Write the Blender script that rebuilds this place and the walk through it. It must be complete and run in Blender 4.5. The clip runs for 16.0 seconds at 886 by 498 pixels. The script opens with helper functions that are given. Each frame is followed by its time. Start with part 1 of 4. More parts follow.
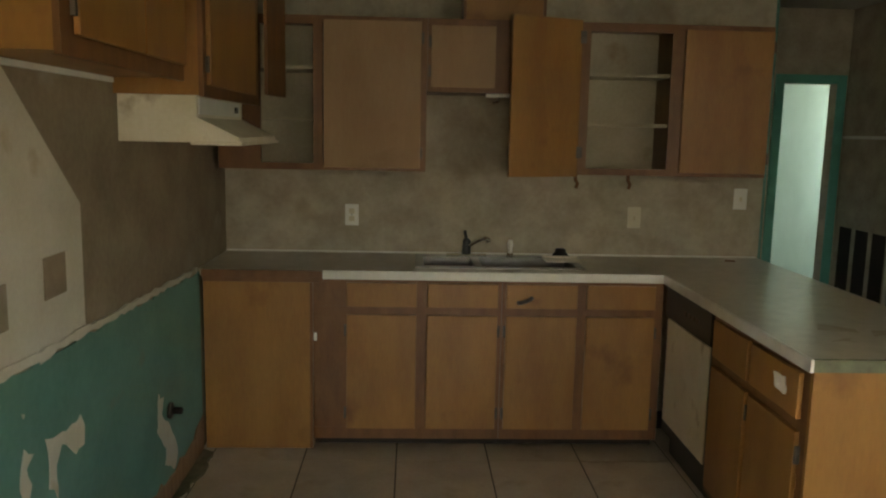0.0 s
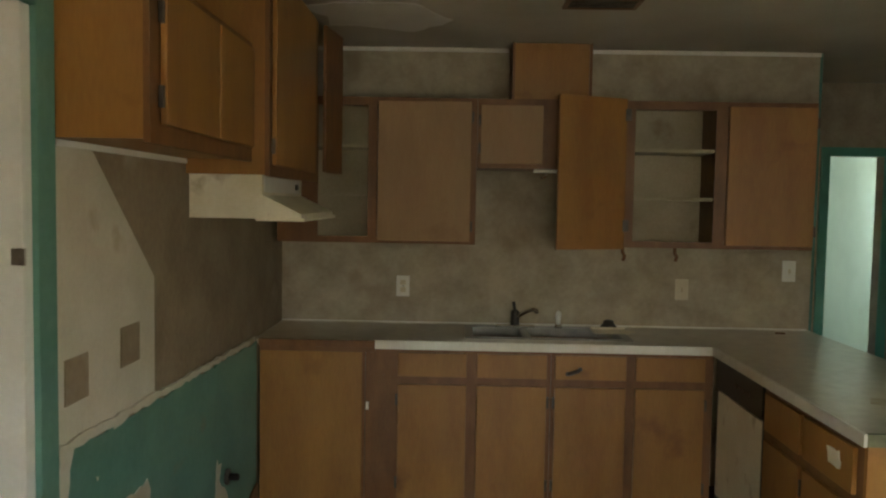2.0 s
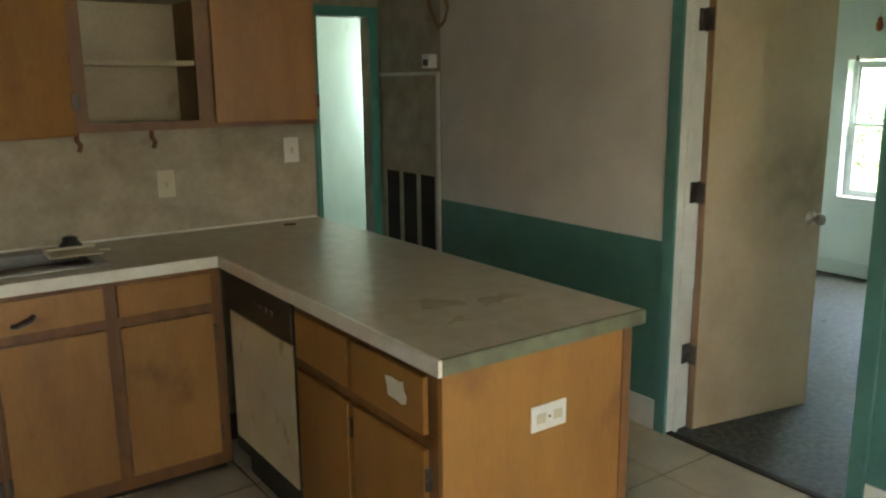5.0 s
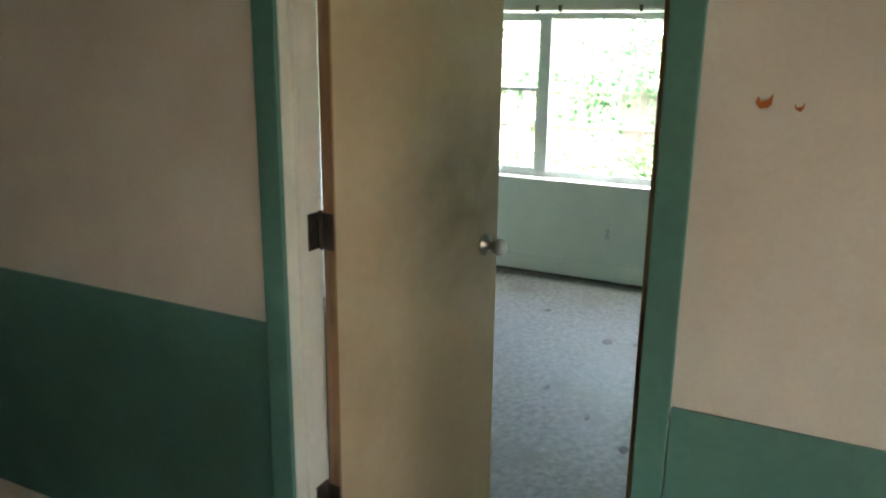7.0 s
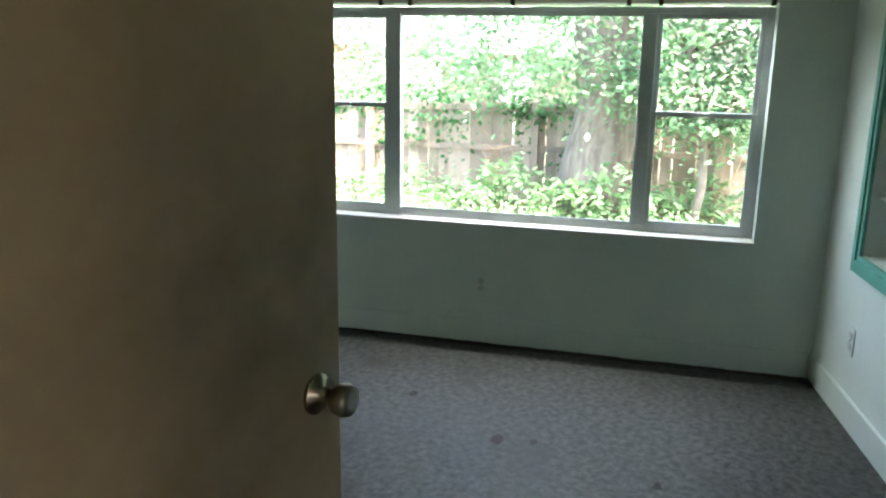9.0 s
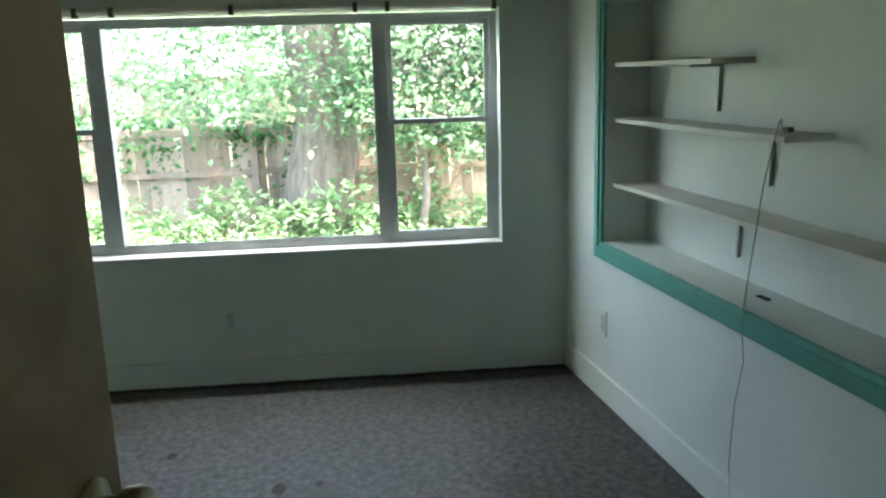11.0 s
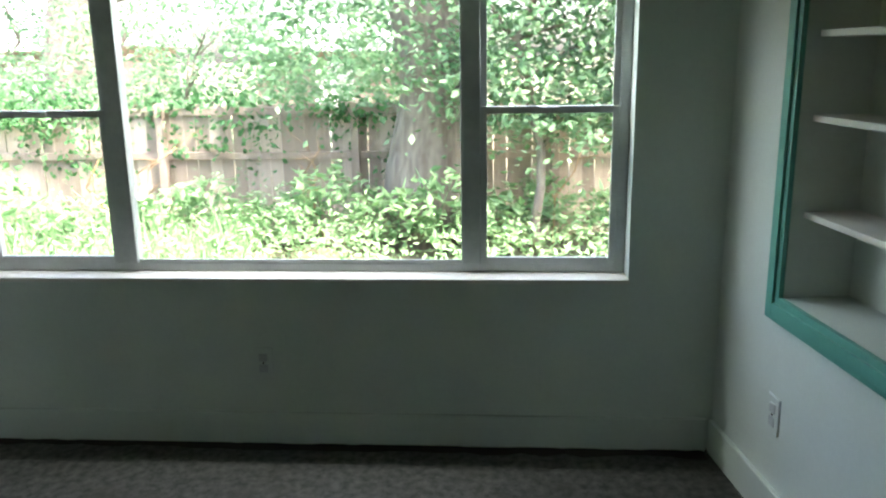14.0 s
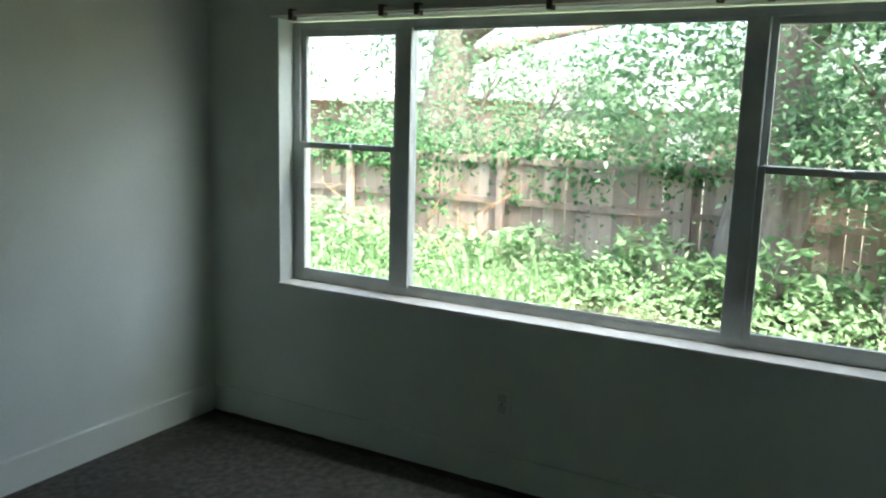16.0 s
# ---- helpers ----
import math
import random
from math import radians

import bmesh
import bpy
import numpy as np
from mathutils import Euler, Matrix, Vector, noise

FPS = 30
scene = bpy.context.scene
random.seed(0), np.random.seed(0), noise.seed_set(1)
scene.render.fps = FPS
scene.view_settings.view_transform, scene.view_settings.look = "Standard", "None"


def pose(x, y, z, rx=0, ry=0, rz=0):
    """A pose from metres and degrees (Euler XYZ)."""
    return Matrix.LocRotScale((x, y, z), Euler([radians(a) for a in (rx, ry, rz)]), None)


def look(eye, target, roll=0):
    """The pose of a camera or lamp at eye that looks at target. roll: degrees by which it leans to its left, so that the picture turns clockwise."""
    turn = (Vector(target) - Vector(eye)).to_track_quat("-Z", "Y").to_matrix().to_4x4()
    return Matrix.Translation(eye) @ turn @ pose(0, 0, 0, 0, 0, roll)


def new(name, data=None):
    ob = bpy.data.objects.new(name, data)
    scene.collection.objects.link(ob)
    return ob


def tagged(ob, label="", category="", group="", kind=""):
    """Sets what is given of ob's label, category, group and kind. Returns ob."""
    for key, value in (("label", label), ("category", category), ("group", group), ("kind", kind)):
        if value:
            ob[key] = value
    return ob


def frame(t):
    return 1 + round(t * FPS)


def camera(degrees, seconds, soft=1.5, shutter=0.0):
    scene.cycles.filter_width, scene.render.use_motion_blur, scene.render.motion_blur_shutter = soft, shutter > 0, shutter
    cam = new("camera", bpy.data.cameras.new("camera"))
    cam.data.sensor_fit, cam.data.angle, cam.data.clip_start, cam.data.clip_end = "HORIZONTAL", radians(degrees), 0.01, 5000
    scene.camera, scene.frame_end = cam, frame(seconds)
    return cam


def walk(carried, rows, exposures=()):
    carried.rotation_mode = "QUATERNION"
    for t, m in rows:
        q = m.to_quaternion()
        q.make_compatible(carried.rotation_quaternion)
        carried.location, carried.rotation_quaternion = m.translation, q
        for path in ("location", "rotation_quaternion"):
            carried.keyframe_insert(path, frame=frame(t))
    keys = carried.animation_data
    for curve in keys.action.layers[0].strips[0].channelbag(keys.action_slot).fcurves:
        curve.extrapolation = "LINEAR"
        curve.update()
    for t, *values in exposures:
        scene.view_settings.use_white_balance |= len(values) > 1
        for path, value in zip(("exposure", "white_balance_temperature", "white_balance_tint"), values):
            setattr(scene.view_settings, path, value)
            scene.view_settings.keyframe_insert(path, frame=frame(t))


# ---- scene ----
cam = camera(58.0, 16.0, soft=2.2)
PATH = [
    (0, (1.759, -0.254, 1.593), (1.838, 1.724, 1.302), 1.2),
    (0.5, (1.747, -0.29, 1.606), (1.785, 1.697, 1.389), 1.2),
    (1, (1.747, -0.33, 1.621), (1.743, 1.665, 1.477), 0.7),
    (1.5, (1.73, -0.357, 1.627), (1.699, 1.64, 1.525), 0.8),
    (2, (1.732, -0.358, 1.616), (1.696, 1.638, 1.495), 1.0),
    (2.5, (1.718, -0.324, 1.596), (1.696, 1.662, 1.367), 1.2),
    (3, (1.708, -0.299, 1.576), (1.718, 1.675, 1.25), 1.3),
    (3.5, (1.691, -0.235, 1.556), (1.835, 1.722, 1.17), 0.5),
    (4, (1.681, -0.027, 1.557), (2.115, 1.879, 1.131), 1.3),
    (4.5, (1.777, 0.217, 1.576), (2.5, 2.041, 1.19), 0.6),
    (5, (1.984, 0.638, 1.56), (3.113, 2.236, 1.151), -0.6),
    (5.2, (2.043, 0.744, 1.558), (3.312, 2.228, 1.127), -1.3),
    (7.3, (3.505, 1.77, 1.545), (5.238, 2.621, 1.025), 0.9),
    (7.5, (3.622, 1.807, 1.546), (5.351, 2.671, 1.032), 1.1),
    (8, (3.912, 1.939, 1.506), (5.692, 2.697, 0.996), 1.6),
    (8.5, (4.144, 2.034, 1.488), (6.0, 2.594, 0.994), 0.5),
    (9, (4.374, 2.121, 1.455), (6.249, 2.633, 0.983), 0.9),
    (9.5, (4.449, 2.178, 1.455), (6.345, 2.61, 0.992), -0.6),
    (10, (4.553, 2.276, 1.415), (6.505, 2.346, 0.987), -1.2),
    (10.2, (4.561, 2.29, 1.411), (6.515, 2.233, 0.987), -0.9),
    (12.3, (4.83, 2.255, 1.397), (6.774, 2.038, 0.977), -1.5),
    (12.5, (4.941, 2.255, 1.385), (6.895, 2.092, 0.991), 1.2),
    (13, (5.174, 2.251, 1.436), (7.127, 2.214, 1.009), 0.6),
    (13.5, (5.376, 2.239, 1.402), (7.321, 2.264, 0.939), 0.1),
    (14, (5.574, 2.139, 1.381), (7.514, 2.268, 0.911), -0.8),
    (14.5, (5.736, 2.0, 1.357), (7.629, 2.492, 0.941), 1.4),
    (15, (5.697, 1.979, 1.358), (7.549, 2.615, 0.95), 1.2),
    (15.5, (5.623, 1.946, 1.362), (7.419, 2.723, 0.951), 1.7),
    (16, (5.71, 1.834, 1.345), (7.434, 2.79, 1.009), 1.6),
]
EXPOSURES = [
    (0.0, 5.12, 6900, 6), (4.0, 5.2, 6850, 6), (5.0, 5.6, 6650, 5), (7.5, 5.45, 6600, 12), (8.0, 5.0, 6550, 13), (8.5, 4.65, 6500, 14), (9.0, 4.35, 6500, 14),
    (10.0, 4.15, 6500, 13), (12.5, 4.25, 6550, 15), (13.0, 4.05, 6600, 14), (14.0, 3.75, 6600, 14), (15.0, 3.3, 6500, 12), (16.0, 3.15, 6450, 11),
]
walk(cam, [(t, look(eye, target, roll)) for t, eye, target, roll in PATH], EXPOSURES)

# ---- world and lights ----
world = bpy.data.worlds.new("world")
scene.world = world
world.use_nodes = True
wn = world.node_tree.nodes
sky = wn.new("ShaderNodeTexSky")
sky.sky_type, sky.sun_disc = "NISHITA", False
sky.sun_elevation, sky.sun_rotation = radians(58), radians(200)
sky.air_density, sky.dust_density = 1.0, 4.0
wn["Background"].inputs["Strength"].default_value = 0.15
world.node_tree.links.new(sky.outputs["Color"], wn["Background"].inputs["Color"])


def lamp(name, kind, m, energy, color=(1, 1, 1), sx=1.0, sy=1.0, angle=0.5):
    data = bpy.data.lights.new(name, kind)
    data.energy, data.color = energy, color
    if kind == "AREA":
        data.shape, data.size, data.size_y = "RECTANGLE", sx, sy
    else:
        data.angle = radians(angle)
    ob = new(name, data)
    ob.matrix_world = m
    return ob


lamp("sun", "SUN", look((0, 0, 30), (9.4, 12.5, 0)), 3.7, (1.0, 0.97, 0.90), angle=20)
# fill lamps in unseen wall openings, added to light the kitchen
lamp("rear_fill_light", "AREA", look((2.2, -2.35, 1.55), (2.4, 4.0, 1.0)), 0.10, (1.0, 0.98, 0.90), 0.7, 0.7)
lamp("side_fill_light", "AREA", look((4.79, -1.1, 1.45), (1.0, 2.6, 0.9)), 0.35, (1.0, 0.98, 0.90), 0.7, 0.7)
lamp("left_fill_light", "AREA", look((-0.55, -1.0, 1.45), (4.7, 2.2, 1.2)), 0.62, (1.0, 0.98, 0.90), 0.7, 0.7)
# lamp in an unseen opening, added to brighten the far room
lamp("far_room_fill_light", "AREA", look((6.25, 7.6, 1.5), (4.6, 10.4, 1.2)), 4.0, (0.80, 1.0, 0.97), 0.6, 0.8)
# strip lamp hidden outside above the window head, added to boost the sky light
lamp("bedroom_sky_fill", "AREA", look((8.52, 2.84, 1.84), (4.8, 2.75, 0.9)), 4.0, (0.90, 1.0, 0.97), 2.3, 0.2)

# ---- materials ----


def mat(name, c1, c2=None, scale=6.0, rough=0.6, bump=0.1, stretch=(1, 1, 1), metal=0.0, fine=60.0, stain=None, stain_scale=1.5, stain_at=0.62, island=0.0, spec=0.5, blot=None):
    """Two-scale mottled surface with optional stains and fine relief, in metres."""
    m = bpy.data.materials.new(name)
    m.use_nodes = True
    nt = m.node_tree
    n, l = nt.nodes, nt.links
    b = n["Principled BSDF"]
    c2 = c2 or tuple(0.85 * v for v in c1)
    tc = n.new("ShaderNodeTexCoord")
    mp = n.new("ShaderNodeMapping")
    mp.inputs["Scale"].default_value = stretch
    l.new(tc.outputs["Object"], mp.inputs["Vector"])
    big = n.new("ShaderNodeTexNoise")
    big.inputs["Scale"].default_value, big.inputs["Detail"].default_value = scale, 6
    l.new(mp.outputs["Vector"], big.inputs["Vector"])
    small = n.new("ShaderNodeTexNoise")
    small.inputs["Scale"].default_value, small.inputs["Detail"].default_value = fine, 4
    l.new(mp.outputs["Vector"], small.inputs["Vector"])
    add = n.new("ShaderNodeMath")
    add.operation = "MULTIPLY_ADD"
    add.inputs[1].default_value, add.inputs[2].default_value = 0.4, -0.2
    l.new(small.outputs["Fac"], add.inputs[0])
    tot = n.new("ShaderNodeMath")
    tot.operation = "ADD"
    l.new(add.outputs[0], tot.inputs[0])
    l.new(big.outputs["Fac"], tot.inputs[1])
    last = tot
    if island:
        info = n.new("ShaderNodeObjectInfo")
        r = n.new("ShaderNodeMath")
        r.operation = "MULTIPLY_ADD"
        r.inputs[1].default_value = island
        l.new(info.outputs["Random"], r.inputs[0])
        l.new(tot.outputs[0], r.inputs[2])
        sub = n.new("ShaderNodeMath")
        sub.operation = "SUBTRACT"
        sub.inputs[1].default_value = island / 2
        l.new(r.outputs[0], sub.inputs[0])
        last = sub
    ramp = n.new("ShaderNodeValToRGB")
    ramp.color_ramp.elements[0].position, ramp.color_ramp.elements[1].position = 0.3, 0.7
    ramp.color_ramp.elements[0].color, ramp.color_ramp.elements[1].color = (*c2, 1), (*c1, 1)
    l.new(last.outputs[0], ramp.inputs["Fac"])
    out = ramp.outputs["Color"]
    if stain:
        sn = n.new("ShaderNodeTexNoise")
        sn.inputs["Scale"].default_value, sn.inputs["Detail"].default_value = stain_scale, 8
        l.new(tc.outputs["Object"], sn.inputs["Vector"])
        sr = n.new("ShaderNodeValToRGB")
        sr.color_ramp.elements[0].position, sr.color_ramp.elements[1].position = stain_at, stain_at + 0.12
        l.new(sn.outputs["Fac"], sr.inputs["Fac"])
        mix = n.new("ShaderNodeMix")
        mix.data_type = "RGBA"
        l.new(sr.outputs["Color"], mix.inputs["Factor"])
        l.new(out, mix.inputs[6])
        mix.inputs[7].default_value = (*stain, 1)
        out = mix.outputs[2]
    if blot:
        far = n.new("ShaderNodeVectorMath")
        far.operation = "DISTANCE"
        far.inputs[1].default_value = blot[:3]
        l.new(tc.outputs["Object"], far.inputs[0])
        fall = n.new("ShaderNodeMapRange")
        fall.inputs["From Min"].default_value, fall.inputs["From Max"].default_value = blot[3], 0.0
        l.new(far.outputs["Value"], fall.inputs["Value"])
        amount = n.new("ShaderNodeMath")
        amount.operation, amount.use_clamp = "MULTIPLY", True
        l.new(fall.outputs[0], amount.inputs[0])
        bn = n.new("ShaderNodeTexNoise")
        bn.inputs["Scale"].default_value, bn.inputs["Detail"].default_value = 9, 8
        l.new(tc.outputs["Object"], bn.inputs["Vector"])
        l.new(bn.outputs["Fac"], amount.inputs[1])
        dirt = n.new("ShaderNodeMix")
        dirt.data_type = "RGBA"
        l.new(amount.outputs[0], dirt.inputs["Factor"])
        l.new(out, dirt.inputs[6])
        dirt.inputs[7].default_value = (0.05, 0.035, 0.012, 1)
        out = dirt.outputs[2]
    l.new(out, b.inputs["Base Color"])
    b.inputs["Roughness"].default_value, b.inputs["Metallic"].default_value = rough, metal
    b.inputs["Specular IOR Level"].default_value = spec
    if bump:
        bp = n.new("ShaderNodeBump")
        bp.inputs["Strength"].default_value, bp.inputs["Distance"].default_value = bump, 0.004
        l.new(tot.outputs[0], bp.inputs["Height"])
        l.new(bp.outputs["Normal"], b.inputs["Normal"])
    return m


GRAIN = (14, 14, 1.2)
M = dict(
    wood=mat("stained_plywood", (0.335, 0.160, 0.036), (0.255, 0.112, 0.026), 1.1, 0.42, 0.06, (7, 7, 1.6), fine=14, stain=(0.16, 0.065, 0.018), stain_scale=3, stain_at=0.62),
    frame=mat("stained_frame_wood", (0.20, 0.088, 0.026), (0.13, 0.053, 0.016), 1.6, 0.45, 0.08, (9, 9, 2.5), fine=14),
    pale=mat("bleached_door_back", (0.36, 0.225, 0.115), (0.30, 0.175, 0.085), 1.0, 0.6, 0.05, (6, 6, 1.5), fine=14, stain=(0.19, 0.085, 0.03), stain_scale=2.2, stain_at=0.57),
    inside=mat("cabinet_inside", (0.52, 0.46, 0.33), (0.40, 0.34, 0.23), 3, 0.7, 0.05, stain=(0.25, 0.18, 0.1), stain_scale=4, stain_at=0.66),
    counter=mat("counter_laminate", (0.50, 0.46, 0.37), (0.40, 0.36, 0.28), 16, 0.28, 0.03, fine=120, stain=(0.27, 0.19, 0.09), stain_scale=2.3, stain_at=0.66),
    counter_edge=mat("counter_edge", (0.74, 0.72, 0.66), (0.62, 0.59, 0.52), 8, 0.4, 0.05),
    counter_stain=mat("counter_stain", (0.44, 0.385, 0.28), (0.33, 0.265, 0.17), 18, 0.4, 0.03),
    green_edge=mat("bare_edge", (0.16, 0.17, 0.10), (0.10, 0.10, 0.06), 12, 0.7, 0.2),
    paper=mat("mottled_wallpaper", (0.44, 0.38, 0.28), (0.31, 0.26, 0.185), 7, 0.72, 0.15, fine=45, stain=(0.24, 0.185, 0.12), stain_scale=2.0, stain_at=0.62),
    old_wall=mat("brown_wallpaper", (0.30, 0.235, 0.155), (0.20, 0.15, 0.095), 4, 0.7, 0.15, fine=40, stain=(0.36, 0.31, 0.24), stain_scale=2.6, stain_at=0.64),
    plaster=mat("bare_cream_plaster", (0.60, 0.55, 0.45), (0.50, 0.45, 0.35), 5, 0.8, 0.2, stain=(0.35, 0.25, 0.13), stain_scale=3.0, stain_at=0.66),
    wall=mat("warm_white_wall", (0.62, 0.57, 0.51), (0.54, 0.49, 0.43), 4, 0.65, 0.2, fine=90),
    teal=mat("teal_paint", (0.085, 0.215, 0.175), (0.065, 0.165, 0.135), 4, 0.5, 0.15, fine=50),
    teal_worn=mat("worn_teal_paint", (0.13, 0.27, 0.215), (0.085, 0.20, 0.16), 3, 0.55, 0.25, fine=35, stain=(0.19, 0.17, 0.11), stain_scale=3.4, stain_at=0.66),
    teal_light=mat("light_teal_trim", (0.10, 0.36, 0.29), (0.08, 0.29, 0.235), 6, 0.4, 0.1),
    trim=mat("white_trim", (0.74, 0.72, 0.67), (0.64, 0.62, 0.56), 6, 0.45, 0.15, stain=(0.40, 0.34, 0.25), stain_scale=5, stain_at=0.7),
    ceiling=mat("ceiling_paint", (0.52, 0.48, 0.40), (0.44, 0.40, 0.32), 2, 0.8, 0.25, fine=80, stain=(0.44, 0.38, 0.28), stain_scale=1.0, stain_at=0.6),
    bed_wall=mat("mint_white_wall", (0.67, 0.73, 0.68), (0.60, 0.66, 0.61), 3, 0.5, 0.12, fine=70, stain=(0.52, 0.55, 0.48), stain_scale=1.6, stain_at=0.66),
    tile=mat("floor_tile", (0.47, 0.40, 0.30), (0.37, 0.30, 0.215), 5, 0.35, 0.06, fine=50, stain=(0.30, 0.22, 0.13), stain_scale=3, stain_at=0.6, island=0.18),
    grout=mat("grout", (0.10, 0.085, 0.065), (0.06, 0.05, 0.04), 20, 0.9, 0.3),
    carpet=mat("worn_floor", (0.082, 0.081, 0.070), (0.014, 0.013, 0.011), 34, 0.6, 0.3, fine=150, stain=(0.030, 0.025, 0.018), stain_scale=3.0, stain_at=0.57, spec=0.4),
    black=mat("black_plastic", (0.015, 0.014, 0.013), (0.01, 0.01, 0.01), 10, 0.35, 0.03),
    # near black: shade of recesses put into the colour, shared with real stains
    dark=mat("dark_shade_and_stain", (0.03, 0.02, 0.014), (0.018, 0.012, 0.01), 8, 0.9, 0.1),
    enamel=mat("yellowed_enamel", (0.76, 0.71, 0.57), (0.64, 0.58, 0.42), 5, 0.35, 0.05, stain=(0.33, 0.24, 0.12), stain_scale=6, stain_at=0.62),
    white=mat("white_plastic", (0.78, 0.77, 0.72), (0.70, 0.69, 0.64), 9, 0.35, 0.02),
    ivory=mat("ivory_plastic", (0.62, 0.56, 0.42), (0.55, 0.49, 0.36), 9, 0.4, 0.02),
    steel=mat("brushed_steel", (0.30, 0.29, 0.27), (0.2, 0.195, 0.18), 8, 0.32, 0.05, (1, 12, 1), 1.0),
    chrome=mat("chrome", (0.75, 0.74, 0.72), (0.65, 0.64, 0.62), 8, 0.15, 0.0, metal=1.0),
    nickel=mat("dull_nickel", (0.50, 0.45, 0.38), (0.35, 0.30, 0.24), 14, 0.3, 0.05, metal=1.0),
    hinge=mat("dark_hinge_metal", (0.14, 0.12, 0.10), (0.07, 0.06, 0.05), 20, 0.45, 0.1, metal=0.8),
    alu=mat("weathered_aluminium", (0.56, 0.59, 0.58), (0.46, 0.49, 0.48), 10, 0.45, 0.05, metal=0.25),
    door=mat("tan_door_paint", (0.50, 0.385, 0.255), (0.43, 0.32, 0.20), 2.2, 0.42, 0.08, fine=30, stain=(0.40, 0.29, 0.17), stain_scale=1.9, stain_at=0.62, blot=(5.36, 2.64, 1.12, 0.42)),
    raw=mat("raw_wood_edge", (0.30, 0.17, 0.08), (0.20, 0.105, 0.05), 3, 0.6, 0.2, GRAIN, fine=12),
    rust=mat("rust_mark", (0.42, 0.12, 0.02), (0.26, 0.07, 0.015), 30, 0.8, 0.3),
    wire=mat("cable_grey", (0.30, 0.30, 0.27), (0.24, 0.24, 0.21), 8, 0.5, 0.0),
    board=mat("grey_fence_wood", (0.47, 0.38, 0.30), (0.28, 0.22, 0.17), 2.2, 0.85, 0.4, (9, 9, 0.8), fine=12, island=0.5),
    bark=mat("tree_bark", (0.27, 0.23, 0.19), (0.13, 0.105, 0.085), 4, 0.95, 1.0, (4, 4, 0.8), fine=18),
    soil=mat("leaf_litter_soil", (0.17, 0.14, 0.09), (0.06, 0.07, 0.03), 5, 0.95, 0.8, fine=40),
    roof=mat("grey_roof", (0.30, 0.30, 0.30), (0.22, 0.22, 0.22), 6, 0.8, 0.3),
    house=mat("pink_brick_wall", (0.33, 0.24, 0.20), (0.26, 0.185, 0.15), 8, 0.85, 0.3),
)


def leaf_mat(name, c1, c2):
    m = bpy.data.materials.new(name)
    m.use_nodes = True
    n, l = m.node_tree.nodes, m.node_tree.links
    b = n["Principled BSDF"]
    g = n.new("ShaderNodeNewGeometry")
    r = n.new("ShaderNodeValToRGB")
    r.color_ramp.elements[0].color, r.color_ramp.elements[1].color = (*c2, 1), (*c1, 1)
    l.new(g.outputs["Random Per Island"], r.inputs["Fac"])
    l.new(r.outputs["Color"], b.inputs["Base Color"])
    b.inputs["Roughness"].default_value = 0.6
    b.inputs["Specular IOR Level"].default_value = 0.3
    t = n.new("ShaderNodeBsdfTranslucent")
    l.new(r.outputs["Color"], t.inputs["Color"])
    mx = n.new("ShaderNodeMixShader")
    mx.inputs[0].default_value = 0.4
    l.new(b.outputs[0], mx.inputs[1])
    l.new(t.outputs[0], mx.inputs[2])
    l.new(mx.outputs[0], n["Material Output"].inputs["Surface"])
    return m


M["leaf"] = leaf_mat("broad_leaf", (0.25, 0.38, 0.22), (0.09, 0.20, 0.09))
M["ivy"] = leaf_mat("vine_leaf", (0.12, 0.27, 0.10), (0.05, 0.14, 0.05))
M["weed"] = leaf_mat("weed_leaf", (0.27, 0.40, 0.20), (0.12, 0.25, 0.10))
M["glass"] = bpy.data.materials.new("window_glass")
M["glass"].use_nodes = True
gn = M["glass"].node_tree.nodes["Principled BSDF"]
gn.inputs["Transmission Weight"].default_value, gn.inputs["Roughness"].default_value, gn.inputs["IOR"].default_value = 1.0, 0.0, 1.1

# ---- mesh helpers ----


def boxes(items, bevel=0.0):
    """One bmesh of boxes (x0, x1, y0, y1, z0, z1)."""
    bm = bmesh.new()
    for x0, x1, y0, y1, z0, z1 in items:
        bmesh.ops.create_cube(bm, size=1, matrix=Matrix.Translation(((x0 + x1) / 2, (y0 + y1) / 2, (z0 + z1) / 2)) @ Matrix.Diagonal((x1 - x0, y1 - y0, z1 - z0, 1)))
    if bevel:
        bmesh.ops.bevel(bm, geom=bm.edges[:], offset=bevel, segments=2, affect="EDGES", profile=0.6)
    return bm


def box(x0, x1, y0, y1, z0, z1, bevel=0.0):
    return boxes([(x0, x1, y0, y1, z0, z1)], bevel)


def tube(points, radius, sides=10, taper=1.0):
    """A round bar along points."""
    bm = bmesh.new()
    rings = []
    pts = [Vector(p) for p in points]
    for i, p in enumerate(pts):
        d = (pts[min(i + 1, len(pts) - 1)] - pts[max(i - 1, 0)]).normalized()
        a = d.cross((0, 0, 1) if abs(d.z) < 0.9 else (1, 0, 0)).normalized()
        c = d.cross(a)
        r = radius * (1 + (taper - 1) * i / max(1, len(pts) - 1))
        rings.append([bm.verts.new(p + r * (a * math.cos(6.2832 * k / sides) + c * math.sin(6.2832 * k / sides))) for k in range(sides)])
    for q, w in zip(rings, rings[1:]):
        for k in range(sides):
            f = bm.faces.new((q[k], q[(k + 1) % sides], w[(k + 1) % sides], w[k]))
            f.smooth = True
    bm.faces.new(rings[0])
    bm.faces.new(rings[-1])
    bmesh.ops.recalc_face_normals(bm, faces=bm.faces[:])
    return bm


